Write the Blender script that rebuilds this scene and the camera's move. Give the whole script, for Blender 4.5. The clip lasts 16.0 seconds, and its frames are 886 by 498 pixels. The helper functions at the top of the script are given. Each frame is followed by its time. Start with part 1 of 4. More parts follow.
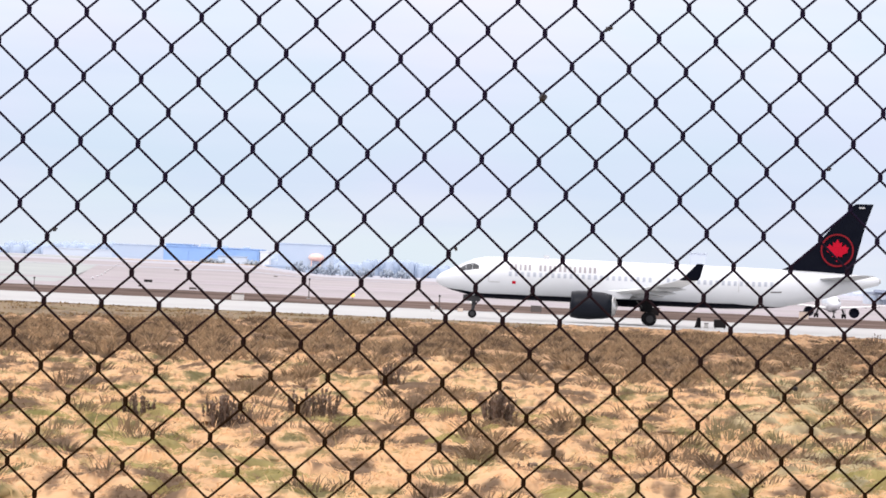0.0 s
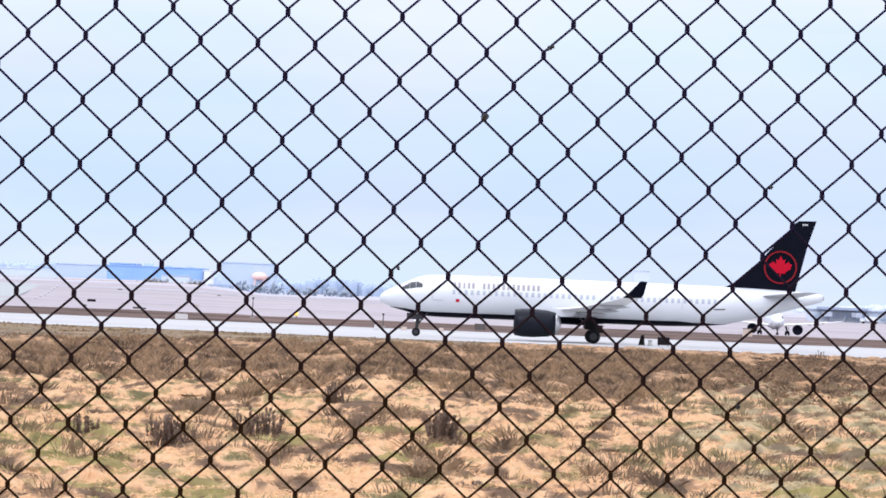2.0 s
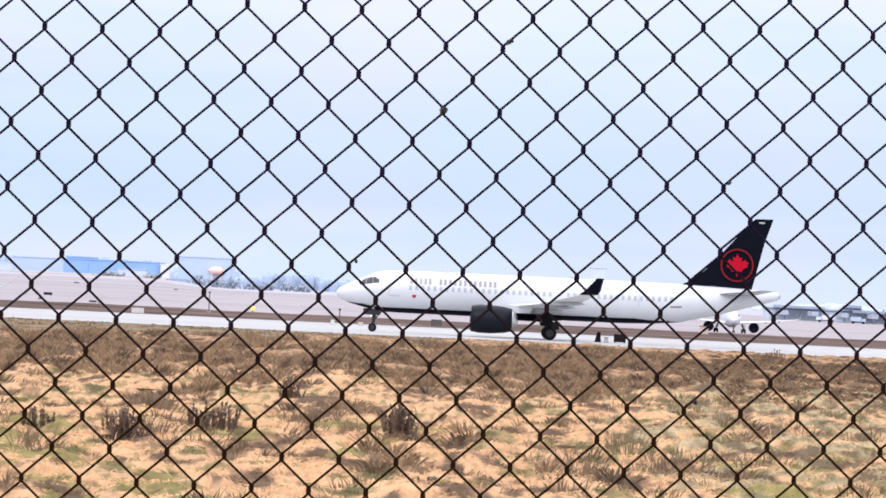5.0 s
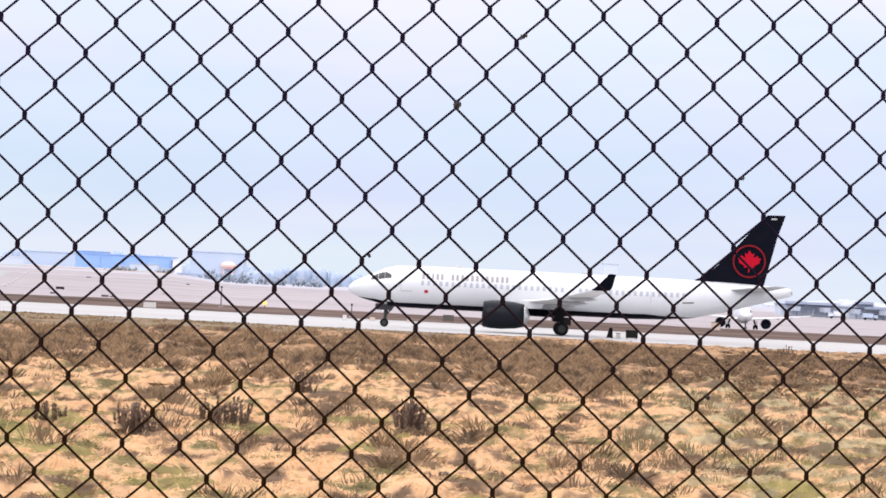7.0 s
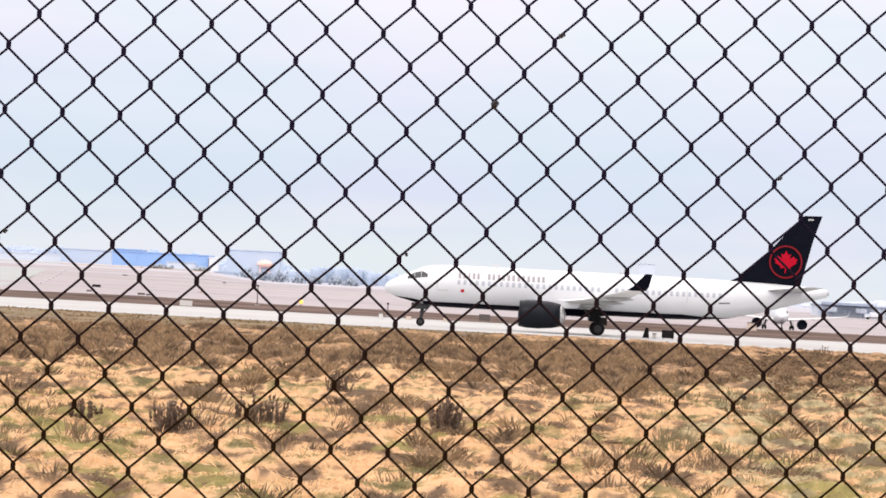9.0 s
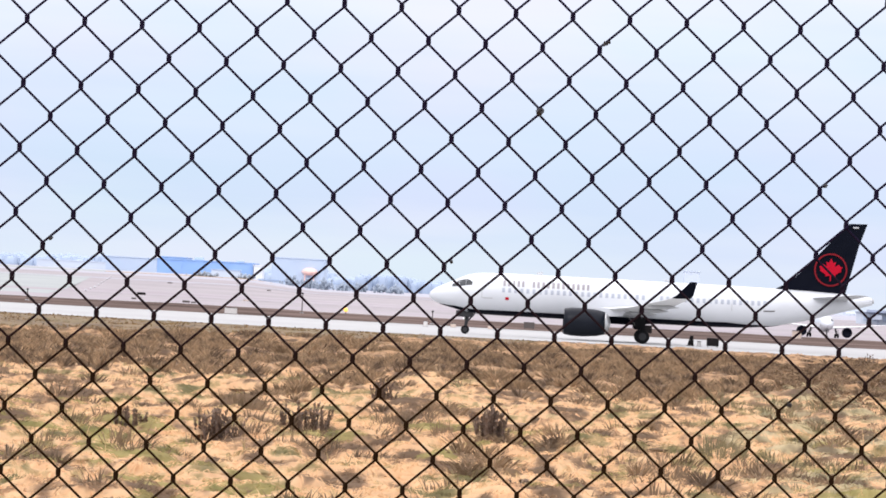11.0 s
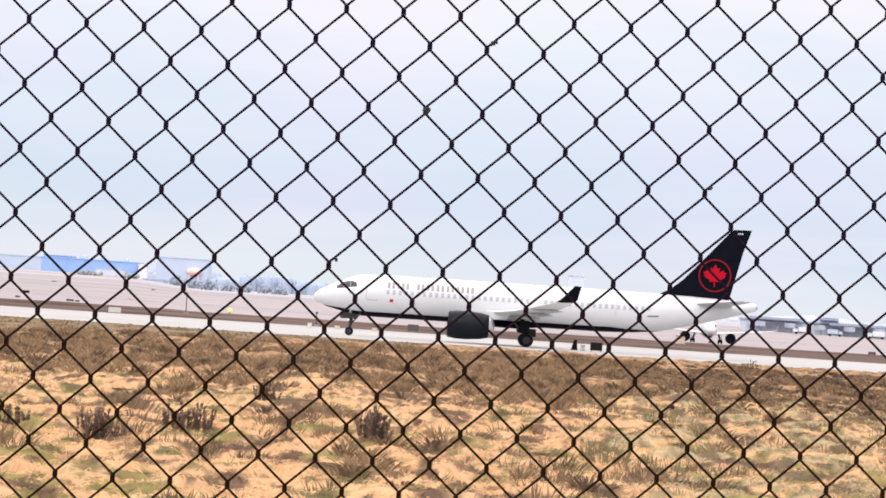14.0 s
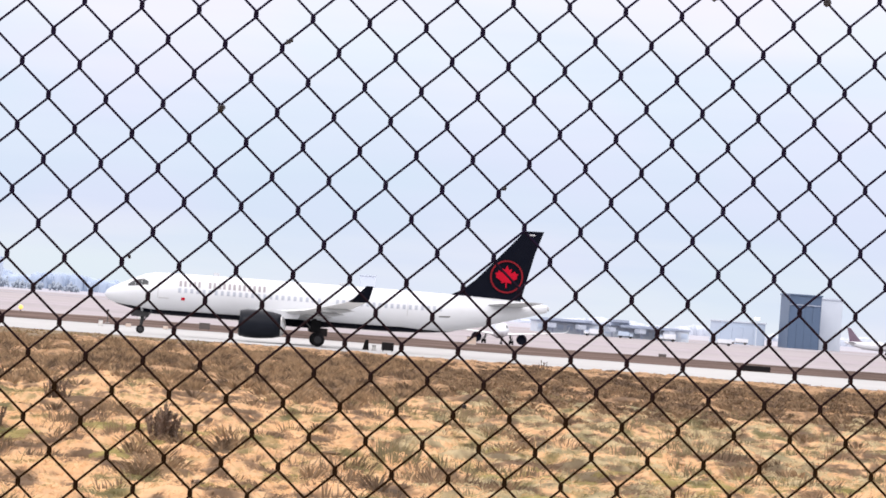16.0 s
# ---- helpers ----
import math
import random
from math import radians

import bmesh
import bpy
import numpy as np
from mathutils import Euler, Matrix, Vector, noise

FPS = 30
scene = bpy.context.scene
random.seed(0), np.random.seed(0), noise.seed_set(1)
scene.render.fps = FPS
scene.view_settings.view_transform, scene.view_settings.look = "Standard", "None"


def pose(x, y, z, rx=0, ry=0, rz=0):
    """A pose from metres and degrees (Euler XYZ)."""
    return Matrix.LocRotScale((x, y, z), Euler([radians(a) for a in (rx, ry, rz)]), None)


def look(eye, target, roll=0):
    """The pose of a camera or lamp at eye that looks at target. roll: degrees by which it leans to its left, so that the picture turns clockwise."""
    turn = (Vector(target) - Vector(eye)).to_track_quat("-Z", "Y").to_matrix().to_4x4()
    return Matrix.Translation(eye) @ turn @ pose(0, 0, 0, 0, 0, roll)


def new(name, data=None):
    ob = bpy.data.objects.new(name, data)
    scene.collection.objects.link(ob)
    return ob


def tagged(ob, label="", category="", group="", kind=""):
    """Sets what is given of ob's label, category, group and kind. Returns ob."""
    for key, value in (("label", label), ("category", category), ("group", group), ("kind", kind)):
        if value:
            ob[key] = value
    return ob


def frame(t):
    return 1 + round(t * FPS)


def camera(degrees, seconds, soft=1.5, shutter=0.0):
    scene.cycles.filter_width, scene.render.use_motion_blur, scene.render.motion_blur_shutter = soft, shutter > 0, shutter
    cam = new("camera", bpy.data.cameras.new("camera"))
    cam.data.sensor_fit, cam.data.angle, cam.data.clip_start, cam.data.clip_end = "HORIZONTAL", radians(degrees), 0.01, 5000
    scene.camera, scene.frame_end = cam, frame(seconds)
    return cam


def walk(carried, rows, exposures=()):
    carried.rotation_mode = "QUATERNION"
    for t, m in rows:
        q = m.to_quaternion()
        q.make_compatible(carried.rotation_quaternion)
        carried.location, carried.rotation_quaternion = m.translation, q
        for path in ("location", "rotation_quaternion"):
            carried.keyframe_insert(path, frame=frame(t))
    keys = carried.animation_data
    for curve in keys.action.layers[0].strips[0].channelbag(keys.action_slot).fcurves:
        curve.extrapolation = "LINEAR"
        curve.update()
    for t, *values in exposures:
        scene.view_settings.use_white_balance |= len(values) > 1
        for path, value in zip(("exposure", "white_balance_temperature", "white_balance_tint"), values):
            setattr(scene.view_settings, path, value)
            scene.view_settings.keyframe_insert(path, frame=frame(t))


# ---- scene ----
cam = camera(9.958, 16.0, soft=1.72)
EYE = 3.85
# seconds, sideways and upward shift of the eye in metres, yaw to the right, pitch, lean to the left in degrees
ROWS = [
    (0, 0.0009, -0.0108, -1.047, 0.271, 2.539),
    (0.5, 0.0007, -0.0090, -0.931, 0.276, 2.362),
    (1, 0.0013, -0.0090, -0.764, 0.365, 2.349),
    (1.5, 0.0018, -0.0091, -0.561, 0.450, 2.383),
    (2, 0.0022, -0.0094, -0.420, 0.504, 2.331),
    (2.5, 0.0021, -0.0099, -0.368, 0.528, 2.331),
    (3, 0.0019, -0.0105, -0.264, 0.548, 2.391),
    (3.5, 0.0017, -0.0110, -0.093, 0.547, 2.465),
    (4, 0.0015, -0.0116, 0.016, 0.508, 2.576),
    (6.5, 0.0004, -0.0127, -0.021, 0.447, 2.862),
    (7, -0.0000, -0.0132, -0.067, 0.419, 2.864),
    (7.5, -0.0005, -0.0139, -0.099, 0.432, 2.923),
    (8, -0.0010, -0.0146, -0.191, 0.449, 3.038),
    (8.5, -0.0010, -0.0141, -0.312, 0.434, 3.054),
    (9, -0.0009, -0.0136, -0.476, 0.390, 3.090),
    (11.5, -0.0014, -0.0144, -1.088, 0.480, 3.124),
    (12, -0.0016, -0.0144, -1.183, 0.507, 3.161),
    (12.5, -0.0018, -0.0144, -1.222, 0.520, 3.182),
    (13, -0.0006, -0.0137, -1.086, 0.508, 3.292),
    (13.5, -0.0005, -0.0155, -0.523, 0.516, 3.482),
    (14, -0.0010, -0.0184, 0.309, 0.552, 3.755),
    (14.5, -0.0013, -0.0187, 1.056, 0.606, 3.899),
    (15, -0.0017, -0.0190, 1.763, 0.671, 4.048),
    (15.5, -0.0016, -0.0197, 2.368, 0.728, 4.129),
    (16, -0.0026, -0.0195, 2.645, 0.711, 4.244),
]


def aim(x, z, yaw, pitch, lean):
    a, e = radians(yaw), radians(pitch)
    eye = Vector((x, 0.0, EYE + z))
    return look(eye, eye + Vector((math.sin(a) * math.cos(e), math.cos(a) * math.cos(e), math.sin(e))), lean)


# seconds, stops, kelvin, tint: the white balance drifts to and fro during the shot
EXPOSURES = [(0.0, 0.0, 6400, 13), (0.5, 0.0, 5850, 12), (1.5, 0.0, 5850, 14), (2.5, 0.0, 5750, 14), (4.0, 0.0, 5900, 14), (6.5, 0.0, 6200, 15), (9.0, 0.0, 6720, 13.5),
             (11.5, 0.0, 6150, 13), (12.0, 0.0, 6250, 13), (12.5, 0.0, 6600, 14), (13.5, 0.0, 6700, 15), (14.5, 0.0, 6550, 14), (15.0, 0.0, 5900, 16), (16.0, 0.0, 6450, 14)]
walk(cam, [(t, aim(x, z, yaw, pitch, lean)) for t, x, z, yaw, pitch, lean in ROWS], EXPOSURES)

# ---- light: a bright overcast sky with a veiled sun behind the camera ----
SUN_EL, SUN_AZ = radians(38), radians(205)
world = bpy.data.worlds.new("overcast_sky")
scene.world = world
world.use_nodes = True
wn, wl = world.node_tree.nodes, world.node_tree.links
wn.clear()
w_out = wn.new("ShaderNodeOutputWorld")
w_bg = wn.new("ShaderNodeBackground")
w_bg2 = wn.new("ShaderNodeBackground")
w_add = wn.new("ShaderNodeAddShader")
w_sky = wn.new("ShaderNodeTexSky")
w_sky.sky_type = "NISHITA"
w_sky.sun_disc = False
w_sky.sun_elevation, w_sky.sun_rotation = SUN_EL, SUN_AZ
w_bg.inputs["Strength"].default_value = 0.012
wl.new(w_sky.outputs["Color"], w_bg.inputs["Color"])
w_tc = wn.new("ShaderNodeTexCoord")
w_sep = wn.new("ShaderNodeSeparateXYZ")
wl.new(w_tc.outputs["Generated"], w_sep.inputs[0])
w_map = wn.new("ShaderNodeMapping")
w_map.inputs["Scale"].default_value = (9, 9, 75)
wl.new(w_tc.outputs["Generated"], w_map.inputs[0])
w_noise = wn.new("ShaderNodeTexNoise")
w_noise.inputs["Scale"].default_value = 1.6
w_noise.inputs["Detail"].default_value = 4
w_noise.inputs["Roughness"].default_value = 0.5
wl.new(w_map.outputs[0], w_noise.inputs["Vector"])
w_wob = wn.new("ShaderNodeMath")
w_wob.operation = "MULTIPLY_ADD"
w_wob.inputs[1].default_value = 0.035
wl.new(w_noise.outputs["Fac"], w_wob.inputs[0])
wl.new(w_sep.outputs["Z"], w_wob.inputs[2])
w_ramp = wn.new("ShaderNodeValToRGB")
stops = [(0.0, (0.70, 0.77, 0.835)), (0.017, (0.70, 0.77, 0.835)), (0.036, (0.59, 0.69, 0.835)), (0.052, (0.635, 0.72, 0.855)),
         (0.078, (0.77, 0.80, 0.89)), (0.35, (1.38, 1.36, 1.37)), (1.0, (2.55, 2.45, 2.38))]
ramp = w_ramp.color_ramp
while len(ramp.elements) < len(stops):
    ramp.elements.new(0.5)
for el, (p, c) in zip(ramp.elements, stops):
    el.position, el.color = p, (*c, 1)
wl.new(w_wob.outputs[0], w_ramp.inputs[0])
w_map2, w_noise2, w_tint, w_mul = [wn.new(k) for k in ("ShaderNodeMapping", "ShaderNodeTexNoise", "ShaderNodeValToRGB", "ShaderNodeMix")]
w_map2.inputs["Scale"].default_value = (14, 14, 40)
wl.new(w_tc.outputs["Generated"], w_map2.inputs[0])
wl.new(w_map2.outputs[0], w_noise2.inputs["Vector"])
w_noise2.inputs["Scale"].default_value = 1.3
w_tint.color_ramp.elements[0].position, w_tint.color_ramp.elements[0].color = 0.35, (0.965, 1.0, 0.985, 1)
w_tint.color_ramp.elements[1].position, w_tint.color_ramp.elements[1].color = 0.65, (1.03, 0.985, 1.01, 1)
w_mul.data_type, w_mul.blend_type = "RGBA", "MULTIPLY"
w_mul.inputs["Factor"].default_value = 1.0
wl.new(w_noise2.outputs["Fac"], w_tint.inputs[0])
wl.new(w_ramp.outputs[0], w_mul.inputs["A"])
wl.new(w_tint.outputs[0], w_mul.inputs["B"])
wl.new(w_mul.outputs["Result"], w_bg2.inputs["Color"])
w_bg2.inputs["Strength"].default_value = 1.06
wl.new(w_bg.outputs[0], w_add.inputs[0])
wl.new(w_bg2.outputs[0], w_add.inputs[1])
wl.new(w_add.outputs[0], w_out.inputs[0])

sun = new("sun", bpy.data.lights.new("sun", "SUN"))
sun.data.energy, sun.data.angle, sun.data.color = 0.95, radians(25), (1.0, 0.95, 0.88)
sun.matrix_world = look((0, 0, 50), Vector((0, 0, 50)) - Vector((math.sin(SUN_AZ) * math.cos(SUN_EL), math.cos(SUN_AZ) * math.cos(SUN_EL), math.sin(SUN_EL))))
scene.view_settings.exposure = 0.0


# ---- materials ----
def mat(name, color, color2=None, rough=0.6, metal=0.0, scale=3.0, coarse=0.2, bump=0.0, island=0.0, objrand=0.0, coat=0.0, spec=0.5):
    """Two scales of noise between two colours; island and objrand vary the brightness piece by piece."""
    m = bpy.data.materials.new(name)
    m.use_nodes = True
    n, l = m.node_tree.nodes, m.node_tree.links
    b = n["Principled BSDF"]
    b.inputs["Roughness"].default_value, b.inputs["Metallic"].default_value = rough, metal
    b.inputs["Coat Weight"].default_value = coat
    b.inputs["Specular IOR Level"].default_value = spec
    color2 = color2 or tuple(c * 0.8 for c in color)
    tc = n.new("ShaderNodeTexCoord")
    fine, big = n.new("ShaderNodeTexNoise"), n.new("ShaderNodeTexNoise")
    fine.inputs["Scale"].default_value, big.inputs["Scale"].default_value = scale, coarse
    fine.inputs["Detail"].default_value = 5
    for t in (fine, big):
        l.new(tc.outputs["Object"], t.inputs["Vector"])
    add = n.new("ShaderNodeMath")
    add.operation = "ADD"
    l.new(fine.outputs["Fac"], add.inputs[0])
    l.new(big.outputs["Fac"], add.inputs[1])
    rng = n.new("ShaderNodeMapRange")
    rng.inputs["From Min"].default_value, rng.inputs["From Max"].default_value = 0.72, 1.28
    l.new(add.outputs[0], rng.inputs["Value"])
    mix = n.new("ShaderNodeMix")
    mix.data_type = "RGBA"
    mix.inputs["A"].default_value, mix.inputs["B"].default_value = (*color, 1), (*color2, 1)
    l.new(rng.outputs[0], mix.inputs["Factor"])
    out = mix.outputs["Result"]
    if island or objrand:
        if island:
            src = n.new("ShaderNodeNewGeometry").outputs["Random Per Island"]
        else:
            src = n.new("ShaderNodeObjectInfo").outputs["Random"]
        amount = island or objrand
        r2 = n.new("ShaderNodeMapRange")
        r2.inputs["To Min"].default_value, r2.inputs["To Max"].default_value = 1 - amount, 1 + amount
        l.new(src, r2.inputs["Value"])
        hsv = n.new("ShaderNodeHueSaturation")
        l.new(r2.outputs[0], hsv.inputs["Value"])
        l.new(out, hsv.inputs["Color"])
        out = hsv.outputs["Color"]
    l.new(out, b.inputs["Base Color"])
    if bump:
        bp = n.new("ShaderNodeBump")
        bp.inputs["Strength"].default_value = bump
        bp.inputs["Distance"].default_value = 0.02
        l.new(fine.outputs["Fac"], bp.inputs["Height"])
        l.new(bp.outputs[0], b.inputs["Normal"])
    return m


def lamp_mat(name, color, strength):
    m = bpy.data.materials.new(name)
    m.use_nodes = True
    b = m.node_tree.nodes["Principled BSDF"]
    b.inputs["Base Color"].default_value = (*color, 1)
    b.inputs["Emission Color"].default_value = (*color, 1)
    b.inputs["Emission Strength"].default_value = strength
    return m




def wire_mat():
    """Black vinyl; spill of the view behind painted in, violet above, brown below."""
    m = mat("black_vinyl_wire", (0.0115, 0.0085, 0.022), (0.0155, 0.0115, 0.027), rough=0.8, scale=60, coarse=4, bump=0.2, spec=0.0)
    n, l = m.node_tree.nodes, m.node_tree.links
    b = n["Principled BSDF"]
    upper_tint = b.inputs["Base Color"].links[0].from_socket
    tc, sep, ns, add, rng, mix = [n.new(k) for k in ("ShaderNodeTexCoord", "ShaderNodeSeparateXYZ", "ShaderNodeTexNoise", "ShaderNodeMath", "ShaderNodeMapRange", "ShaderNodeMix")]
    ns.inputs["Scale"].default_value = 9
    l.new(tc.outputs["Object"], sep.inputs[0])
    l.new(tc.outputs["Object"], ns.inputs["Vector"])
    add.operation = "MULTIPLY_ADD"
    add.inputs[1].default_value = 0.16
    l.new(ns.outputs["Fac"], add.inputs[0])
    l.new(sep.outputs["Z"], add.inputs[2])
    # brown grass spill below eye level, violet sky spill above
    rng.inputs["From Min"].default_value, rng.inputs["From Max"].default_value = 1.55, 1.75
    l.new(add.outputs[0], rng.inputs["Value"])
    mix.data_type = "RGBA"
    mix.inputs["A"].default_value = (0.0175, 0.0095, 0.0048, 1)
    l.new(upper_tint, mix.inputs["B"])
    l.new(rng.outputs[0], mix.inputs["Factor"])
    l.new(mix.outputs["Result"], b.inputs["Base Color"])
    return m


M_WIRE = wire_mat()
M_BURR = mat("dry_burr", (0.008, 0.006, 0.010), scale=80)
M_VERGE = mat("brown_verge", (0.165, 0.122, 0.108), (0.060, 0.046, 0.040), rough=1.0, scale=0.12, coarse=0.03, spec=0.0)
M_TAXI = mat("pale_concrete", (0.40, 0.405, 0.40), (0.34, 0.335, 0.335), rough=0.85, scale=0.5, coarse=0.03, bump=0.1, spec=0.1)
M_APRON = mat("apron_concrete", (0.335, 0.306, 0.316), (0.27, 0.248, 0.256), rough=0.9, scale=0.08, coarse=0.012, spec=0.08)
# the haze is put into these three colours, paler towards the horizon
M_VERGE2 = mat("hazed_grass_strip", (0.25, 0.19, 0.18), (0.20, 0.16, 0.15), rough=1.0, scale=0.3, coarse=0.02, spec=0.0)
M_INFIELD = mat("hazed_pale_infield", (0.365, 0.338, 0.355), (0.295, 0.265, 0.28), rough=1.0, scale=0.1, coarse=0.015, spec=0.0)
M_FARPAVE = mat("hazed_far_apron", (0.385, 0.385, 0.43), (0.345, 0.34, 0.38), rough=1.0, scale=0.03, coarse=0.006, spec=0.05)
M_WHITE = mat("white_aircraft_paint", (0.59, 0.61, 0.64), (0.55, 0.57, 0.60), rough=0.25, scale=0.6, coarse=0.15, coat=0.3)
M_BLACK = mat("black_aircraft_paint", (0.003, 0.004, 0.009), (0.005, 0.006, 0.011), rough=0.55, scale=1.0, coarse=0.3, spec=0.03)
M_NACELLE = mat("glossy_black_nacelle", (0.006, 0.008, 0.013), (0.009, 0.011, 0.017), rough=0.35, scale=1.0, coarse=0.3, spec=0.13)
M_RED = mat("red_paint", (0.42, 0.004, 0.022), (0.38, 0.004, 0.018), rough=0.5, scale=2, coarse=0.4, spec=0.08)
M_DEEPRED = mat("deep_red_paint", (0.20, 0.010, 0.016), (0.17, 0.008, 0.014), rough=0.5, scale=2, coarse=0.4, spec=0.1)
M_GREY = mat("grey_paint", (0.40, 0.41, 0.42), (0.33, 0.34, 0.35), rough=0.45, scale=2, coarse=0.4)
M_TITLE = mat("title_grey", (0.29, 0.27, 0.29), rough=0.4)
M_WINGS = mat("pale_wing_paint", (0.72, 0.73, 0.73), (0.62, 0.63, 0.64), rough=0.35, scale=1.2, coarse=0.3)
M_RIM = mat("dark_wheel_rim", (0.045, 0.045, 0.048), rough=0.6, scale=6, spec=0.1)
M_LEG = mat("gear_leg_grey", (0.12, 0.117, 0.115), rough=0.5, scale=5)
M_ALU = mat("bare_aluminium", (0.75, 0.75, 0.74), (0.62, 0.62, 0.62), rough=0.3, metal=0.9, scale=3)
M_TYRE = mat("tyre_rubber", (0.008, 0.008, 0.009), (0.012, 0.012, 0.013), rough=0.85, scale=6, spec=0.1)
M_GLASS = mat("dark_cabin_glass", (0.03, 0.035, 0.04), rough=0.12, scale=2)
# pale grey instead of dark glass: the haze is in the base colour
M_CABINWIN = mat("cabin_window", (0.40, 0.43, 0.49), rough=0.2, scale=2)


def meadow_mat(name, ramp_stops, island=0.3, patch=0.42, thin=0.4):
    """Dry grass in patches of several colours, each blade a little lighter or darker."""
    m = bpy.data.materials.new(name)
    m.use_nodes = True
    n, l = m.node_tree.nodes, m.node_tree.links
    b = n["Principled BSDF"]
    b.inputs["Roughness"].default_value = 0.85
    b.inputs["Specular IOR Level"].default_value = 0.15
    tc, mp = n.new("ShaderNodeTexCoord"), n.new("ShaderNodeMapping")
    mp.inputs["Scale"].default_value = (1, 0.2, 1)
    l.new(tc.outputs["Object"], mp.inputs[0])
    big, fine = n.new("ShaderNodeTexNoise"), n.new("ShaderNodeTexNoise")
    big.inputs["Scale"].default_value, fine.inputs["Scale"].default_value = patch, 1.4
    big.inputs["Detail"].default_value = fine.inputs["Detail"].default_value = 3
    for t in (big, fine):
        l.new(mp.outputs[0], t.inputs["Vector"])
    mixf = n.new("ShaderNodeMath")
    mixf.operation = "MULTIPLY_ADD"
    mixf.inputs[1].default_value = 0.55
    l.new(fine.outputs["Fac"], mixf.inputs[0])
    half = n.new("ShaderNodeMath")
    half.operation = "MULTIPLY"
    half.inputs[1].default_value = 0.6
    l.new(big.outputs["Fac"], half.inputs[0])
    l.new(half.outputs[0], mixf.inputs[2])
    rp = n.new("ShaderNodeValToRGB")
    while len(rp.color_ramp.elements) < len(ramp_stops):
        rp.color_ramp.elements.new(0.5)
    for e, (p, c) in zip(rp.color_ramp.elements, ramp_stops):
        e.position, e.color = p, (*c, 1)
    l.new(mixf.outputs[0], rp.inputs[0])
    r2 = n.new("ShaderNodeMapRange")
    r2.inputs["To Min"].default_value, r2.inputs["To Max"].default_value = 1 - island, 1 + island
    l.new(n.new("ShaderNodeNewGeometry").outputs["Random Per Island"], r2.inputs["Value"])
    hsv = n.new("ShaderNodeHueSaturation")
    l.new(r2.outputs[0], hsv.inputs["Value"])
    l.new(rp.outputs[0], hsv.inputs["Color"])
    l.new(hsv.outputs["Color"], b.inputs["Base Color"])
    if thin:
        # dry blades let part of the light through
        tr, ms = n.new("ShaderNodeBsdfTranslucent"), n.new("ShaderNodeMixShader")
        l.new(hsv.outputs["Color"], tr.inputs["Color"])
        ms.inputs[0].default_value = thin
        l.new(b.outputs[0], ms.inputs[1])
        l.new(tr.outputs[0], ms.inputs[2])
        l.new(ms.outputs[0], n["Material Output"].inputs["Surface"])
    return m


M_SOIL = meadow_mat("matted_meadow_floor", [(0.475, (0.170, 0.140, 0.060)), (0.522, (0.340, 0.240, 0.115)), (0.56, (0.460, 0.310, 0.175)), (0.60, (0.400, 0.265, 0.150)), (0.64, (0.165, 0.110, 0.068))], 0.0, thin=0)
M_MOWN = meadow_mat("short_mown_grass", [(0.46, (0.118, 0.093, 0.046)), (0.53, (0.170, 0.124, 0.068)), (0.60, (0.198, 0.138, 0.080)), (0.66, (0.110, 0.078, 0.048))], 0.0, 0.2, thin=0)


# ---- mesh helpers ----
def part(name, bm, material, parent=None, label="", smooth=False):
    me = bpy.data.meshes.new(name)
    bmesh.ops.recalc_face_normals(bm, faces=bm.faces)
    bm.to_mesh(me)
    bm.free()
    me.materials.append(material)
    if smooth:
        me.polygons.foreach_set("use_smooth", [True] * len(me.polygons))
    ob = new(name, me)
    ob.parent = parent
    if label:
        tagged(ob, label)
    return ob


def thing(name, place, label, category, group="", kind="", turn=0.0):
    ob = new(name)
    ob.matrix_basis = pose(*place, 0, 0, turn)
    ob.empty_display_size = 0.2
    return tagged(ob, label, category, group, kind)


def box(bm, c, s, bevel=0.0, rot=None):
    m = Matrix.Translation(c) @ (rot or Matrix()) @ Matrix.Diagonal((*s, 1))
    r = bmesh.ops.create_cube(bm, size=1, matrix=m)
    if bevel:
        es = {e for v in r["verts"] for e in v.link_edges}
        bmesh.ops.bevel(bm, geom=list(es), offset=bevel, segments=2, affect="EDGES")
    return bm


def boxed(c, s, bevel=0.0, rot=None):
    return box(bmesh.new(), c, s, bevel, rot)


def rings(bm, sections, close=True, cap=True):
    """A skin over rings of points, all with the same count."""
    vs = [[bm.verts.new(p) for p in ring] for ring in sections]
    n = len(vs[0])
    for a, b in zip(vs, vs[1:]):
        for i in range(n if close else n - 1):
            bm.faces.new((a[i], a[(i + 1) % n], b[(i + 1) % n], b[i]))
    if cap and close:
        bm.faces.new(vs[0][::-1])
        bm.faces.new(vs[-1])
    return bm


def tube(bm, pts, r, n=8, cap=True):
    pts = [Vector(p) for p in pts]
    secs = []
    for i, p in enumerate(pts):
        d = (pts[min(i + 1, len(pts) - 1)] - pts[max(i - 1, 0)]).normalized()
        side = d.cross(Vector((0, 1, 0)) if abs(d.y) < 0.9 else Vector((1, 0, 0))).normalized()
        up = side.cross(d)
        rr = r[i] if isinstance(r, (list, tuple)) else r
        secs.append([p + rr * (math.cos(2 * math.pi * k / n) * side + math.sin(2 * math.pi * k / n) * up) for k in range(n)])
    return rings(bm, secs, cap=cap)


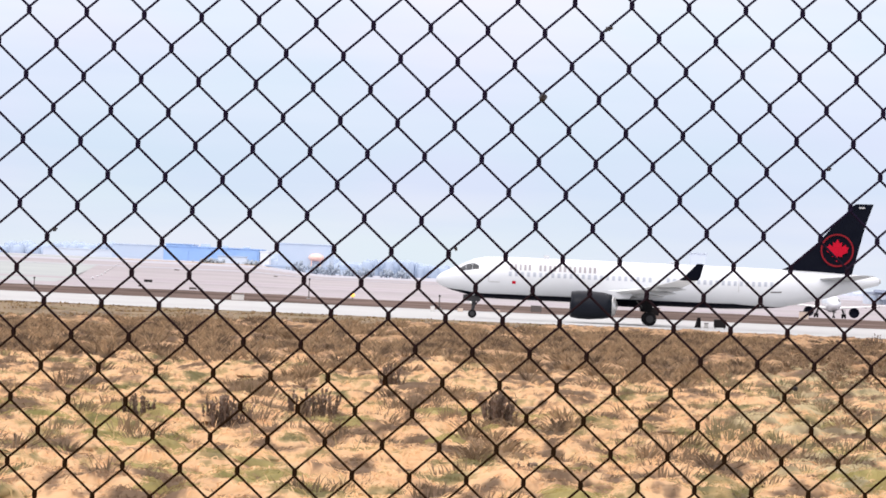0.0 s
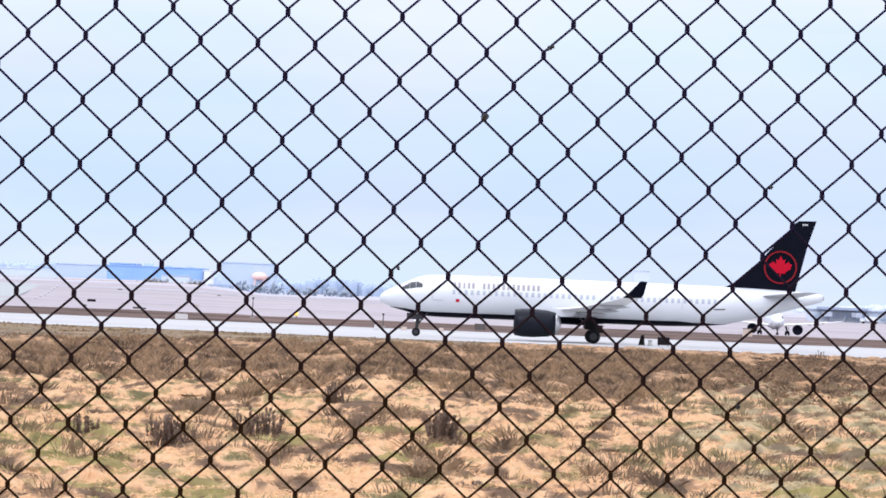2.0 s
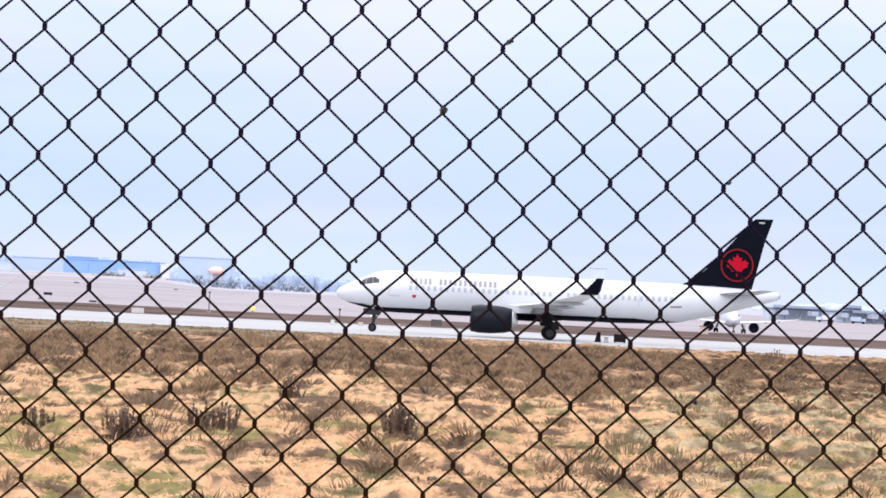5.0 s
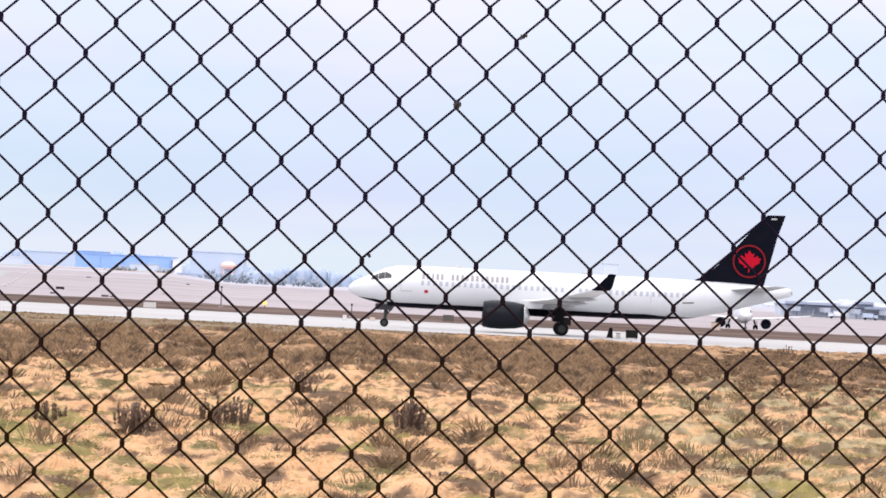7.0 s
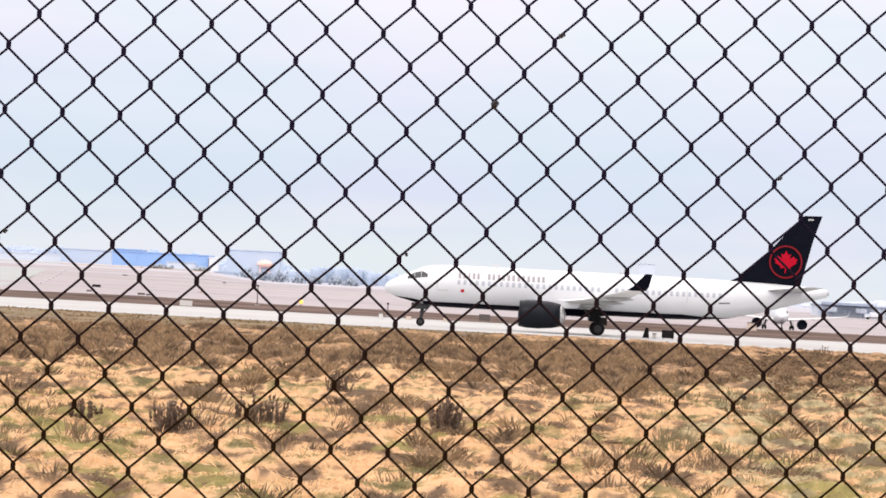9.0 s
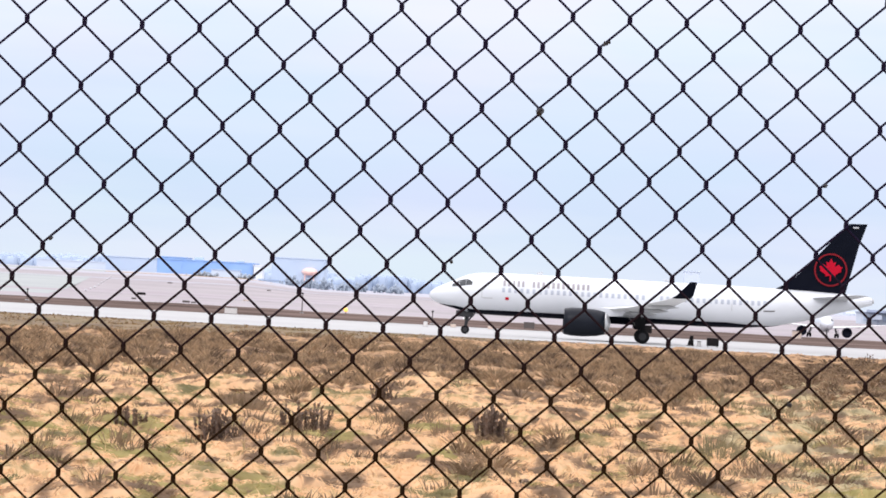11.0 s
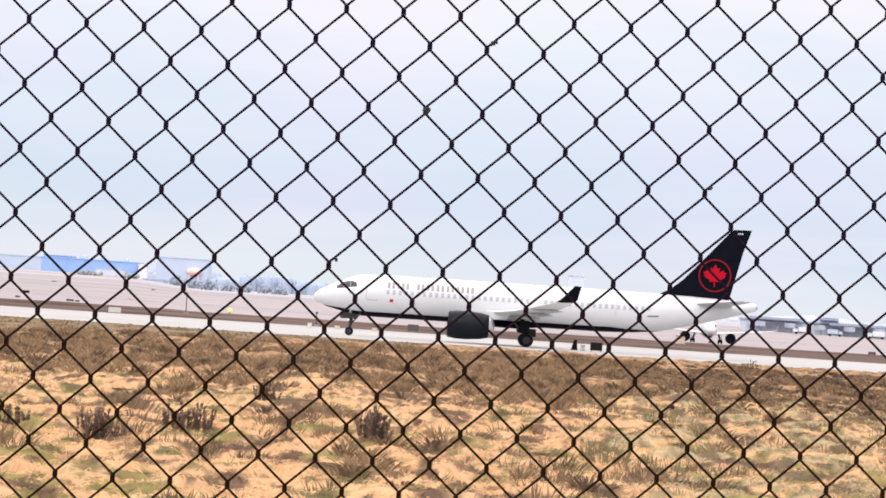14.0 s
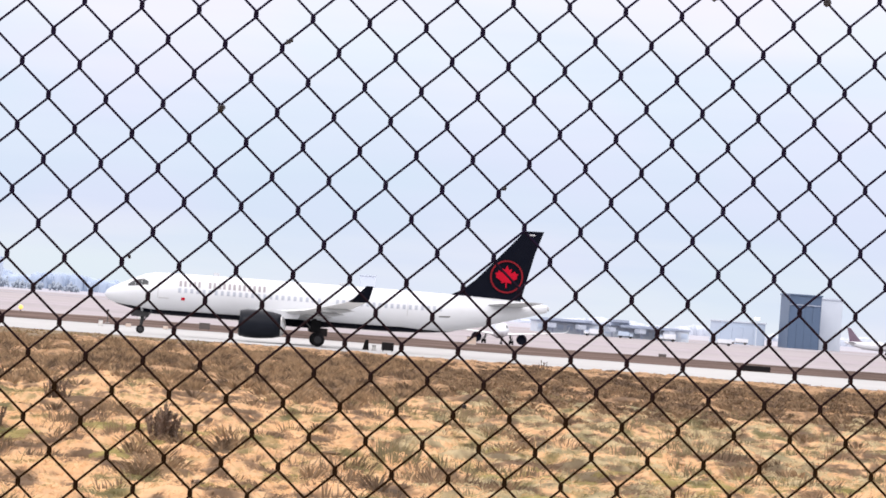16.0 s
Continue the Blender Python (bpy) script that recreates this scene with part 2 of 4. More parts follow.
def turned(bm, profile, axis="x", at=(0, 0, 0), n=28):
    """A body of revolution: profile of (along, radius)."""
    o = Vector(at)
    secs = []
    for a, r in profile:
        ring = []
        for k in range(n):
            c, s = r * math.cos(2 * math.pi * k / n), r * math.sin(2 * math.pi * k / n)
            ring.append(o + Vector({"x": (a, c, s), "y": (c, a, s), "z": (c, s, a)}[axis]))
        secs.append(ring)
    return rings(bm, secs)


# ---- ground ----
def ground_z(x, y):
    """Height of the ground: a bank under the fence, a lumpy meadow, flat taxiways and a shallow dip in the apron."""
    z = 0.0
    if y < 45:
        s = min(max((45 - y) / 36, 0), 1)
        z += 2.25 * s * s * (3 - 2 * s)
    z += float(np.interp(y, [700, 900, 1300, 1900], [0, -1.2, -0.9, 0]))
    if y > 1300:
        z += 4.4 * min((y - 1300) / 1400, 1) * min(max((-x / y - 0.042) / 0.014, 0), 1)
    fade = min(max((405 - y) / 30, 0), 1) * min(max((y - 10) / 30, 0), 1)
    if fade > 0:
        z += fade * (0.30 * noise.noise((x / 1.1, y / 4.0, 7.7)) * min(max((330 - y) / 100, 0), 1) + 0.14 * noise.noise((x / 2.3, y / 9, 0.3)) + 0.22 * noise.noise((x / 9, y / 17, 5.1)) - 0.12)
    return z


def sheet(name, ys, xs_of, material, lift=0.0, skirt=0.0):
    verts, faces = [], []
    xs0 = xs_of(ys[0])
    n = len(xs0)
    for y in ys:
        verts += [(x, y, ground_z(x, y) + lift) for x in xs_of(y)]
    for j in range(len(ys) - 1):
        for i in range(n - 1):
            a = j * n + i
            faces.append((a, a + 1, a + n + 1, a + n))
    me = bpy.data.meshes.new(name)
    me.from_pydata(verts, [], faces)
    me.materials.append(material)
    me.polygons.foreach_set("use_smooth", [True] * len(me.polygons))
    return new(name, me)


def fan(y):
    s = np.linspace(-1, 1, 221)
    return (0.12 * s + 0.88 * s ** 5) * (60 + 1.1 * max(y, 0))


ys = list(np.linspace(-60, 70, 27)) + list(np.linspace(72, 210, 210)) + list(np.linspace(212, 412, 90)) + [430, 480, 528, 560, 600, 658, 720, 800, 900, 1050, 1300, 1600, 1900, 2500, 3500, 4950]
ground = tagged(sheet("ground", ys, fan, M_SOIL), "rough dry meadow ground of tan soil and matted grass", "ground", kind="structure")
verge_ys = [528, 545, 560, 580, 600, 630, 658]
verge = tagged(sheet("verge", verge_ys, fan, M_VERGE, 0.05), "brown strip of short dead grass beside the taxiway", "verge", kind="structure")
for v in verge.data.vertices:
    if v.co.y > 657:
        v.co.y += 8 + 36 * noise.noise((v.co.x / 22, 0.5, 2.0)) + 14 * noise.noise((v.co.x / 6, 0.5, 4.0))
        v.co.z = ground_z(v.co.x, v.co.y) + 0.05
    elif v.co.y > 527 and v.co.y < 529:
        v.co.y += 5 * noise.noise((v.co.x / 9, 1.5, 2.0))
apron_ys = [620, 700, 760, 830, 900, 1000, 1100, 1300, 1600, 1900, 2400, 3200, 4940]
apron = tagged(sheet("apron", apron_ys, fan, M_APRON, 0.03), "wide pale concrete apron fading into haze", "apron", kind="structure")
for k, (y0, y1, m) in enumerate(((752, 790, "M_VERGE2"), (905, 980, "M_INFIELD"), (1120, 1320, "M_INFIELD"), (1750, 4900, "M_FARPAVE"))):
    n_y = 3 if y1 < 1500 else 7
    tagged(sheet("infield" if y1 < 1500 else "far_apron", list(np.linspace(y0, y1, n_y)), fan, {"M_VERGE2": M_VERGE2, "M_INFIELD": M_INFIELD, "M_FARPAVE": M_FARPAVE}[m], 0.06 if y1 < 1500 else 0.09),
           "strip of grass hazed pale between the taxiways" if y1 < 1500 else "concrete apron hazed pale blue near the horizon", "infield" if y1 < 1500 else "apron", kind="structure")
mown = tagged(sheet("mown_strip", list(np.linspace(290, 414, 40)), fan, M_MOWN, 0.03), "short mown olive tan grass beside the taxiway", "grass strip", kind="structure")
taxi = tagged(sheet("taxiway", [415, 430, 470, 500, 528], fan, M_TAXI, 0.04), "pale concrete taxiway crossing the field", "taxiway", kind="structure")


# ---- chain link fence ----
FENCE_Y, FENCE_TURN = 5.994, 3.56
CELL_W, CELL_H, SHEAR = 0.06745, 0.07575, -0.004
KNOT_Z = EYE + FENCE_Y * math.tan(radians(1.92))
fence = thing("chain_link_fence", (0, FENCE_Y, 2.25), "black vinyl coated chain link fence on a grassy bank", "fence", turn=FENCE_TURN)


def wire_mesh(parity):
    radii = []
    pts, r, d, lap = [], 0.00145, 0.0018, 0.00125
    for j in range(-12, 50):
        right = (j + parity) % 2 == 0
        sgn = 1 if right else -1
        x = (CELL_W / 2 + lap if right else -lap) + SHEAR * j * CELL_H / 2
        z = KNOT_Z - 2.25 - j * CELL_H / 2
        f = 1 if right else -1
        pts += [(x - sgn * 0.0030, f * d, z + 0.0052), (x - sgn * 0.0002, f * d * 0.8, z + 0.0026),
                (x - sgn * 0.0002, -f * d * 0.8, z - 0.0026), (x - sgn * 0.0030, -f * d, z - 0.0052)]
        radii += [r, r * 1.4, r * 1.4, r]
    bm = tube(bmesh.new(), pts, radii, 6)
    me = bpy.data.meshes.new("wire")
    bm.to_mesh(me)
    bm.free()
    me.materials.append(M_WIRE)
    me.polygons.foreach_set("use_smooth", [True] * len(me.polygons))
    return me


wires = [wire_mesh(0), wire_mesh(1)]
for k in range(-36, 42):
    ob = new("wire", wires[(k + 1) % 2])
    ob.parent = fence
    ob.location = (k * CELL_W / 2 + 0.00001 * max(k - 14, 0) ** 2, 0, 0)


# dry burrs and fluff caught on the wires
def burr(i, j, dx, dz, size, seed):
    r = random.Random(seed)
    bm = bmesh.new()
    bmesh.ops.create_icosphere(bm, subdivisions=2, radius=size)
    for v in bm.verts:
        v.co *= r.uniform(0.55, 1.35)
    b = part("burr", bm, M_BURR, fence, "dry burr caught on the wire")
    b.location = (i * CELL_W / 2 + SHEAR * j * CELL_H / 2 + dx, -0.003, KNOT_Z - 2.25 - j * CELL_H / 2 + dz)


for k, (i, j, dx, dz, size) in enumerate([(0, 0, 0.001, 0.0, 0.0042), (2, -2, 0.006, 0.008, 0.003), (-3, 5, 0.008, 0.007, 0.0021), (-17, 5, 0.009, 0.009, 0.0026),
                                          (2, -2, 0.010, 0.010, 0.002), (17, -5, 0.004, -0.013, 0.0042), (21, -5, 0.004, -0.008, 0.0046), (10, 2, 0.006, 0.007, 0.0028), (9, 9, 0.012, 0.011, 0.003)]):
    burr(i, j, dx, dz, size, k)


# ---- airliner ----
BODY = [(0.0, 3.24, 0.06, 0.06), (0.15, 3.26, 0.32, 0.34), (0.5, 3.28, 0.58, 0.62), (1.1, 3.32, 0.85, 0.93), (1.9, 3.40, 1.13, 1.22), (2.6, 3.48, 1.38, 1.40),
        (3.3, 3.55, 1.63, 1.54), (4.2, 3.60, 1.79, 1.66), (5.4, 3.61, 1.83, 1.74), (7.0, 3.62, 1.85, 1.75), (12, 3.62, 1.85, 1.75), (18, 3.62, 1.85, 1.75),
        (25, 3.62, 1.84, 1.75), (27.5, 3.65, 1.79, 1.68), (30, 3.74, 1.68, 1.5), (33, 4.05, 1.32, 1.2), (36, 4.43, 0.83, 0.78), (38, 4.66, 0.47, 0.44), (38.7, 4.72, 0.32, 0.28)]
BX = [b[0] for b in BODY]


def body_at(x):
    return [float(np.interp(x, BX, [b[k] for b in BODY])) for k in (1, 2, 3)]


def skin(x, a, off=0.0):
    """A point on the fuselage: a in degrees, 0 to the near side, 90 up."""
    zc, rz, ry = body_at(x)
    return Vector((x, -(ry + off) * math.cos(radians(a)), zc + (rz + off) * math.sin(radians(a))))


def skin_patch(x0, x1, a0, a1, off, nx=12, na=8):
    bm = bmesh.new()
    rings(bm, [[skin(x0 + (x1 - x0) * i / nx, a0 + (a1 - a0) * k / na, off) for k in range(na + 1)] for i in range(nx + 1)], close=False, cap=False)
    return bm


def foil(x, y, z, chord, thick):
    p = [(0, 0), (0.06, 0.5), (0.25, 1), (0.5, 0.85), (1, 0.06), (0.5, -0.45), (0.25, -0.6), (0.06, -0.4)]
    return [(x + chord * u, y, z + thick * v * 0.5) for u, v in p]


def wheel(parent, name, c, r, w):
    bm = turned(bmesh.new(), [(-w / 2, r * 0.72), (-w / 2 * 0.8, r * 0.95), (-w * 0.2, r), (w * 0.2, r), (w / 2 * 0.8, r * 0.95), (w / 2, r * 0.72)], "y", c, 24)
    t = part(name, bm, M_TYRE, parent, smooth=True)
    part("rim", turned(bmesh.new(), [(-w / 2 - 0.02, r * 0.3), (-w / 2 - 0.01, r * 0.55), (w / 2 + 0.01, r * 0.55), (w / 2 + 0.02, r * 0.3)], "y", c, 18), M_RIM, t, "dark metal rim")
    return t


FIN = [(30.0, 5.3), (30.4, 5.52), (31.1, 5.86), (32.24, 6.83), (33.64, 8.39), (36.1, 11.2), (36.4, 11.42), (37.95, 11.45), (37.3, 9.48), (36.3, 5.2)]


def airliner(place, turn, label, fin_mat, belly_mat, engine_mat, title=True, roundel=True, size=1.0, lip=True):
    p = thing("airliner", place, label, "airplane", turn=turn)
    p.scale = (size, size, size)
    xs = sorted(set(BX + list(np.linspace(4, 30, 27)) + list(np.linspace(0.2, 4, 14)) + list(np.linspace(30, 38.7, 12))))
    bm = rings(bmesh.new(), [[skin(x, a) for a in range(0, 360, 10)] for x in xs])
    fus = part("fuselage", bm, M_WHITE, p, "white painted fuselage", smooth=True)
    bx = [1.0 + 29.8 * k / 44 for k in range(45)]
    ba = [float(np.interp(x, [1.0, 2.2, 6.0, 26.0, 29.0, 30.8], [20, 36, 40, 41, 26, 3])) for x in bx]
    part("belly_stripe", rings(bmesh.new(), [[skin(x, 270 - a + 2 * a * k / 12, 0.012) for k in range(13)] for x, a in zip(bx, ba)], close=False, cap=False), belly_mat, p, "black painted belly", smooth=True)
    for x0, x1 in ((2.0, 2.6), (2.63, 3.17), (3.2, 3.75)):
        bm = bmesh.new()
        secs = []
        for q in (0.0, 0.33, 0.67, 1.0):
            x = x0 + (x1 - x0) * q
            low, high = float(np.interp(x, [2.0, 2.6, 3.75], [34, 28, 24])), float(np.interp(x, [2.0, 2.6, 3.3, 3.75], [48, 58, 50, 36]))
            secs.append([skin(x, low + (high - low) * k / 4, 0.014) for k in range(5)])
        part("cockpit_window", rings(bm, secs, close=False, cap=False), M_GLASS, p, "dark cockpit pane")
    for x0 in (4.6, 26.4):
        part("cabin_door", skin_patch(x0, x0 + 0.05, -12, 40, 0.01, 1, 8), M_GREY, p, "grey door outline")
    # fin
    bm = bmesh.new()
    rings(bm, [[(x, -0.16 + 0.03 * (z - 5), z) for x, z in FIN], [(x, 0.16 - 0.03 * (z - 5) if z < 9 else 0.04, z) for x, z in FIN]])
    fin = part("tail_fin", bm, fin_mat, p, "dark swept tail fin")
    if roundel:
        ring = bmesh.new()
        o = Vector((34.93, -0.2, 7.3))
        rings(ring, [[o + Vector((r * math.cos(t), dy, r * math.sin(t))) for t in [2 * math.pi * k / 48 for k in range(48)]] for r, dy in ((1.31, 0), (1.31, -0.03), (1.45, -0.03), (1.45, 0))], cap=False)
        part("emblem_ring", ring, M_DEEPRED, fin, "red ring emblem")
        leaf = bmesh.new()
        half = [(0, 1.0), (0.2, 0.62), (0.42, 0.72), (0.36, 0.3), (0.72, 0.52), (0.78, 0.34), (1.02, 0.28), (0.88, 0.02), (0.94, -0.1), (0.42, -0.42), (0.46, -0.58), (0.06, -0.5), (0.05, -0.98)]
        outline = [(x, z) for x, z in half] + [(-x, z) for x, z in half[::-1] if x]
        rings(leaf, [[o + Vector((x * 1.0, -0.03, z * 1.0)) for x, z in outline], [o + Vector((x, 0.0, z)) for x, z in outline]])
        part("emblem", leaf, M_RED, fin, "red emblem shape")
    # wings
    for s, nm in ((-1, "near"), (1, "far")):
        secs = [foil(12.6, s * 1.2, 2.45, 7.0, 0.85), foil(14.6, s * 3.6, 2.7, 5.2, 0.6), foil(17.4, s * 8.5, 3.1, 3.3, 0.36), foil(20.3, s * 15.6, 3.9, 1.7, 0.18), foil(20.75, s * 16.6, 4.08, 1.5, 0.15)]
        wing = part("wing", rings(bmesh.new(), secs), M_WINGS, p, "pale grey wing")
        secs = [foil(20.8, s * 16.6, 4.1, 1.55, 0.14), foil(21.2, s * 16.95, 4.4, 1.35, 0.1), foil(22.2, s * 17.35, 5.5, 0.6, 0.05)]
        part("winglet", rings(bmesh.new(), secs), belly_mat, wing, "black upturned winglet")
        for yy in (5.2, 8.6, 11.8):
            xx, zz = np.interp(yy, [3.6, 8.5, 15.6], [18.2, 19.6, 21.3]), np.interp(yy, [3.6, 8.5, 15.6], [2.45, 2.9, 3.75])
            part("flap_fairing", turned(bmesh.new(), [(-1.5, 0.03), (-0.7, 0.2), (0.3, 0.18), (1.2, 0.02)], "x", (xx, s * yy, zz), 10), M_GREY, wing, smooth=True)
        # engine
        at = (11.9, s * 5.4, 1.60)
        nac = part("engine", turned(bmesh.new(), [(0.9, 0.86), (0.12, 0.98), (0.0, 1.06), (0.1, 1.13), (0.6, 1.22), (1.6, 1.24), (2.8, 1.14), (3.5, 0.98), (3.5, 0.66)], "x", at, 36), engine_mat, p, "black engine nacelle", smooth=True)
        part("intake_lip", turned(bmesh.new(), [(0.14, 0.96), (0.0, 1.0), (-0.05, 1.06), (0.0, 1.12), (0.12, 1.155)], "x", at, 36), M_ALU if lip else engine_mat, nac, "intake lip", smooth=True)
        part("exhaust", turned(bmesh.new(), [(3.3, 0.96), (3.52, 0.92), (3.8, 0.78), (3.83, 0.56), (4.0, 0.15)], "x", at, 28), M_ALU, nac, "bare metal exhaust cone", smooth=True)
        part("pylon", rings(bmesh.new(), [[(x, at[1] + dy, z) for x, z in ((12.9, 2.62), (14.3, 2.95), (17.2, 2.85), (16.9, 2.3), (15.0, 2.2))] for dy in (-0.17, 0.17)]), M_WHITE, p)
        # tailplane
        secs = [foil(33.2, s * 0.6, 4.7, 3.3, 0.3), foil(36.6, s * 6.0, 5.15, 1.4, 0.12)]
        part("tailplane", rings(bmesh.new(), secs), M_GREY, p, "pale grey tailplane")
        # main gear
        leg = part("main_leg", tube(bmesh.new(), [(18.3, s * 2.9, 2.5), (18.7, s * 3.2, 1.4), (18.75, s * 3.3, 0.55)], 0.19, 10), M_TYRE, p)
        part("gear_door", boxed((18.5, s * 3.55, 1.75), (0.9, 0.06, 1.1), 0.02), M_TYRE, p)
        part("drag_brace", tube(bmesh.new(), [(17.5, s * 2.6, 2.2), (18.6, s * 3.2, 1.1)], 0.06, 8), M_LEG, p)
        wheel(leg, "wheel", (18.75, s * 3.3 - 0.34, 0.60), 0.60, 0.42)
        wheel(leg, "wheel", (18.75, s * 3.3 + 0.34, 0.60), 0.60, 0.42)
    part("wing_box", turned(bmesh.new(), [(11.0, 0.05), (12.5, 0.8), (14.5, 1.15), (18, 1.2), (20.5, 0.9), (23, 0.05)], "x", (0, 0, 2.75), 24), M_WHITE, p, "white belly fairing", smooth=True)
    fair = [(11.0, 0.05), (12.5, 0.8), (14.5, 1.15), (18, 1.2), (20.5, 0.9), (23, 0.05)]
    part("fairing_underside", rings(bmesh.new(), [[(x, (q + 0.015) * math.cos(radians(a)), 2.75 + (q + 0.015) * math.sin(radians(a))) for a in range(212, 329, 9)] for x, q in fair], close=False, cap=False), belly_mat, p, "black fairing underside", smooth=True)
    leg = part("nose_leg", tube(bmesh.new(), [(3.5, 0, 2.4), (3.4, 0, 1.2), (3.3, 0, 0.4)], [0.2, 0.16, 0.12], 10), M_RIM, p, "dark nose gear leg")
    part("steering_brace", tube(bmesh.new(), [(4.3, 0, 2.1), (3.4, 0, 1.0)], 0.06, 8), M_RIM, p)
    part("landing_light", turned(bmesh.new(), [(-0.05, 0.1), (0.08, 0.13), (0.12, 0.02)], "x", (3.15, -0.2, 1.35), 12), M_ALU, p)
    part("gear_door", boxed((3.2, -0.35, 1.75), (1.5, 0.05, 0.55), 0.02), M_RIM, p)
    part("gear_door", boxed((3.2, 0.35, 1.75), (1.5, 0.05, 0.55), 0.02), M_RIM, p)
    wheel(leg, "wheel", (3.3, -0.2, 0.37), 0.37, 0.22)
    wheel(leg, "wheel", (3.3, 0.2, 0.37), 0.37, 0.22)
    # cabin windows on both sides share one mesh
    bm = boxed((0, 0, 0), (0.26, 0.03, 0.40), 0.0)
    first = None
    for i in range(44):
        x = 6.5 + i * 0.53
        if 24 <= i <= 25:
            continue
        if first is None:
            first = part("cabin_window", bm, M_CABINWIN, p)
            ob = first
        else:
            ob = new("cabin_window", first.data)
            ob.parent = p
        ob.location = skin(x, 12, 0.0)
        ob.rotation_euler = (radians(-12), 0, 0)
    if title:
        # the operator's name as plain bars
        x = 6.4
        for w in (0.74, 0.3, 0.72, 0, 0.74, 0.76, 0.78, 0.76, 0.78, 0.76):
            if w:
                for u, v in ((0.06, 0.36), (0.60, 0.90)) if w > 0.5 else ((0.2, 0.75),):
                    prof = [(a, o) for o in (0.012, 0.0) for a in ((23, 30, 36, 42) if o else (42, 36, 30, 23))]
                    bm = rings(bmesh.new(), [[skin(x + w * q, a, o) for a, o in prof] for q in (u, v)])
                    part("title_bar", bm, M_TITLE, p)
                x += w + 0.1
            else:
                x += 0.5
        part("red_mark", skin_patch(6.68, 7.0, -15, -7, 0.012, 2, 2), M_RED, p, "small red mark")
        part("vent_slot", skin_patch(29.2, 30.2, -13, -9, 0.012, 4, 1), M_LEG, p, "dark slot on the rear fuselage")
        part("vent_slot", skin_patch(4.7, 5.6, -13, -10.5, 0.012, 3, 1), M_GREY, p, "grey slot on the forward fuselage")
        part("fin_mark", boxed((36.95, -0.06, 11.1), (0.5, 0.03, 0.14)), M_GREY, fin, "small pale mark near the fin tip")
    part("antenna", boxed((9.6, 0, 5.6), (0.5, 0.05, 0.3), 0.02), M_WHITE, p)
    part("antenna", boxed((20.8, 0, 5.6), (0.9, 0.3, 0.16), 0.05), M_WHITE, p)
    part("tail_exhaust", turned(bmesh.new(), [(38.68, 0.2), (38.85, 0.2), (38.85, 0.12)], "x", (0, 0, 4.74), 16), M_GREY, p)
    return p


airliner((-8.64, 445, 0.04), 0, "white narrow-body airliner with black tail and engines taxiing on concrete", M_BLACK, M_BLACK, M_NACELLE, lip=False)


# ---- meadow ----
M_GRASS = meadow_mat("dry_tan_grass", [(0.445, (0.190, 0.165, 0.076)), (0.495, (0.430, 0.320, 0.158)), (0.535, (0.755, 0.517, 0.297)), (0.59, (0.705, 0.463, 0.263)), (0.622, (0.380, 0.246, 0.145)), (0.665, (0.190, 0.126, 0.080))], 0.06)
M_GRASS_FAR = meadow_mat("dry_grass_farther", [(0.45, (0.260, 0.175, 0.095)), (0.52, (0.420, 0.270, 0.150)), (0.58, (0.580, 0.375, 0.215)), (0.63, (0.310, 0.200, 0.120)), (0.68, (0.180, 0.120, 0.078))], 0.05)
M_WEED = meadow_mat("brown_weeds", [(0.45, (0.175, 0.118, 0.072)), (0.53, (0.308, 0.210, 0.125)), (0.59, (0.268, 0.184, 0.112)), (0.66, (0.130, 0.090, 0.060))], 0.32)
M_MOWNBLADE = meadow_mat("short_mown_blades", [(0.46, (0.170, 0.125, 0.059)), (0.55, (0.286, 0.192, 0.101)), (0.66, (0.138, 0.091, 0.055))], 0.12)
M_STALK = mat("dead_dock_stalk", (0.125, 0.086, 0.064), (0.20, 0.137, 0.10), rough=0.9, scale=20, coarse=3, objrand=0.3)
M_GREEN = meadow_mat("olive_grass", [(0.45, (0.225, 0.200, 0.068)), (0.55, (0.40, 0.335, 0.135)), (0.65, (0.30, 0.245, 0.10))], 0.12)
rng = np.random.default_rng(7)


def wedge(n, y0, y1, margin=3.0):
    """Random places on the field that lies open beyond the fence, even over its area."""
    y = np.sqrt(rng.uniform(y0 ** 2, y1 ** 2, n))
    x = rng.uniform(-0.122 * y - margin, 0.150 * y + margin)
    return x, y


def mown_edge(x, y):
    return np.interp(x / y, [-0.12, -0.06, -0.02, 0.01, 0.05, 0.15], [300, 336, 376, 398, 406, 406])


def field(x, y, sx, sy, seed):
    return np.array([noise.noise((a / sx, b / sy, seed)) for a, b in zip(x, y)])


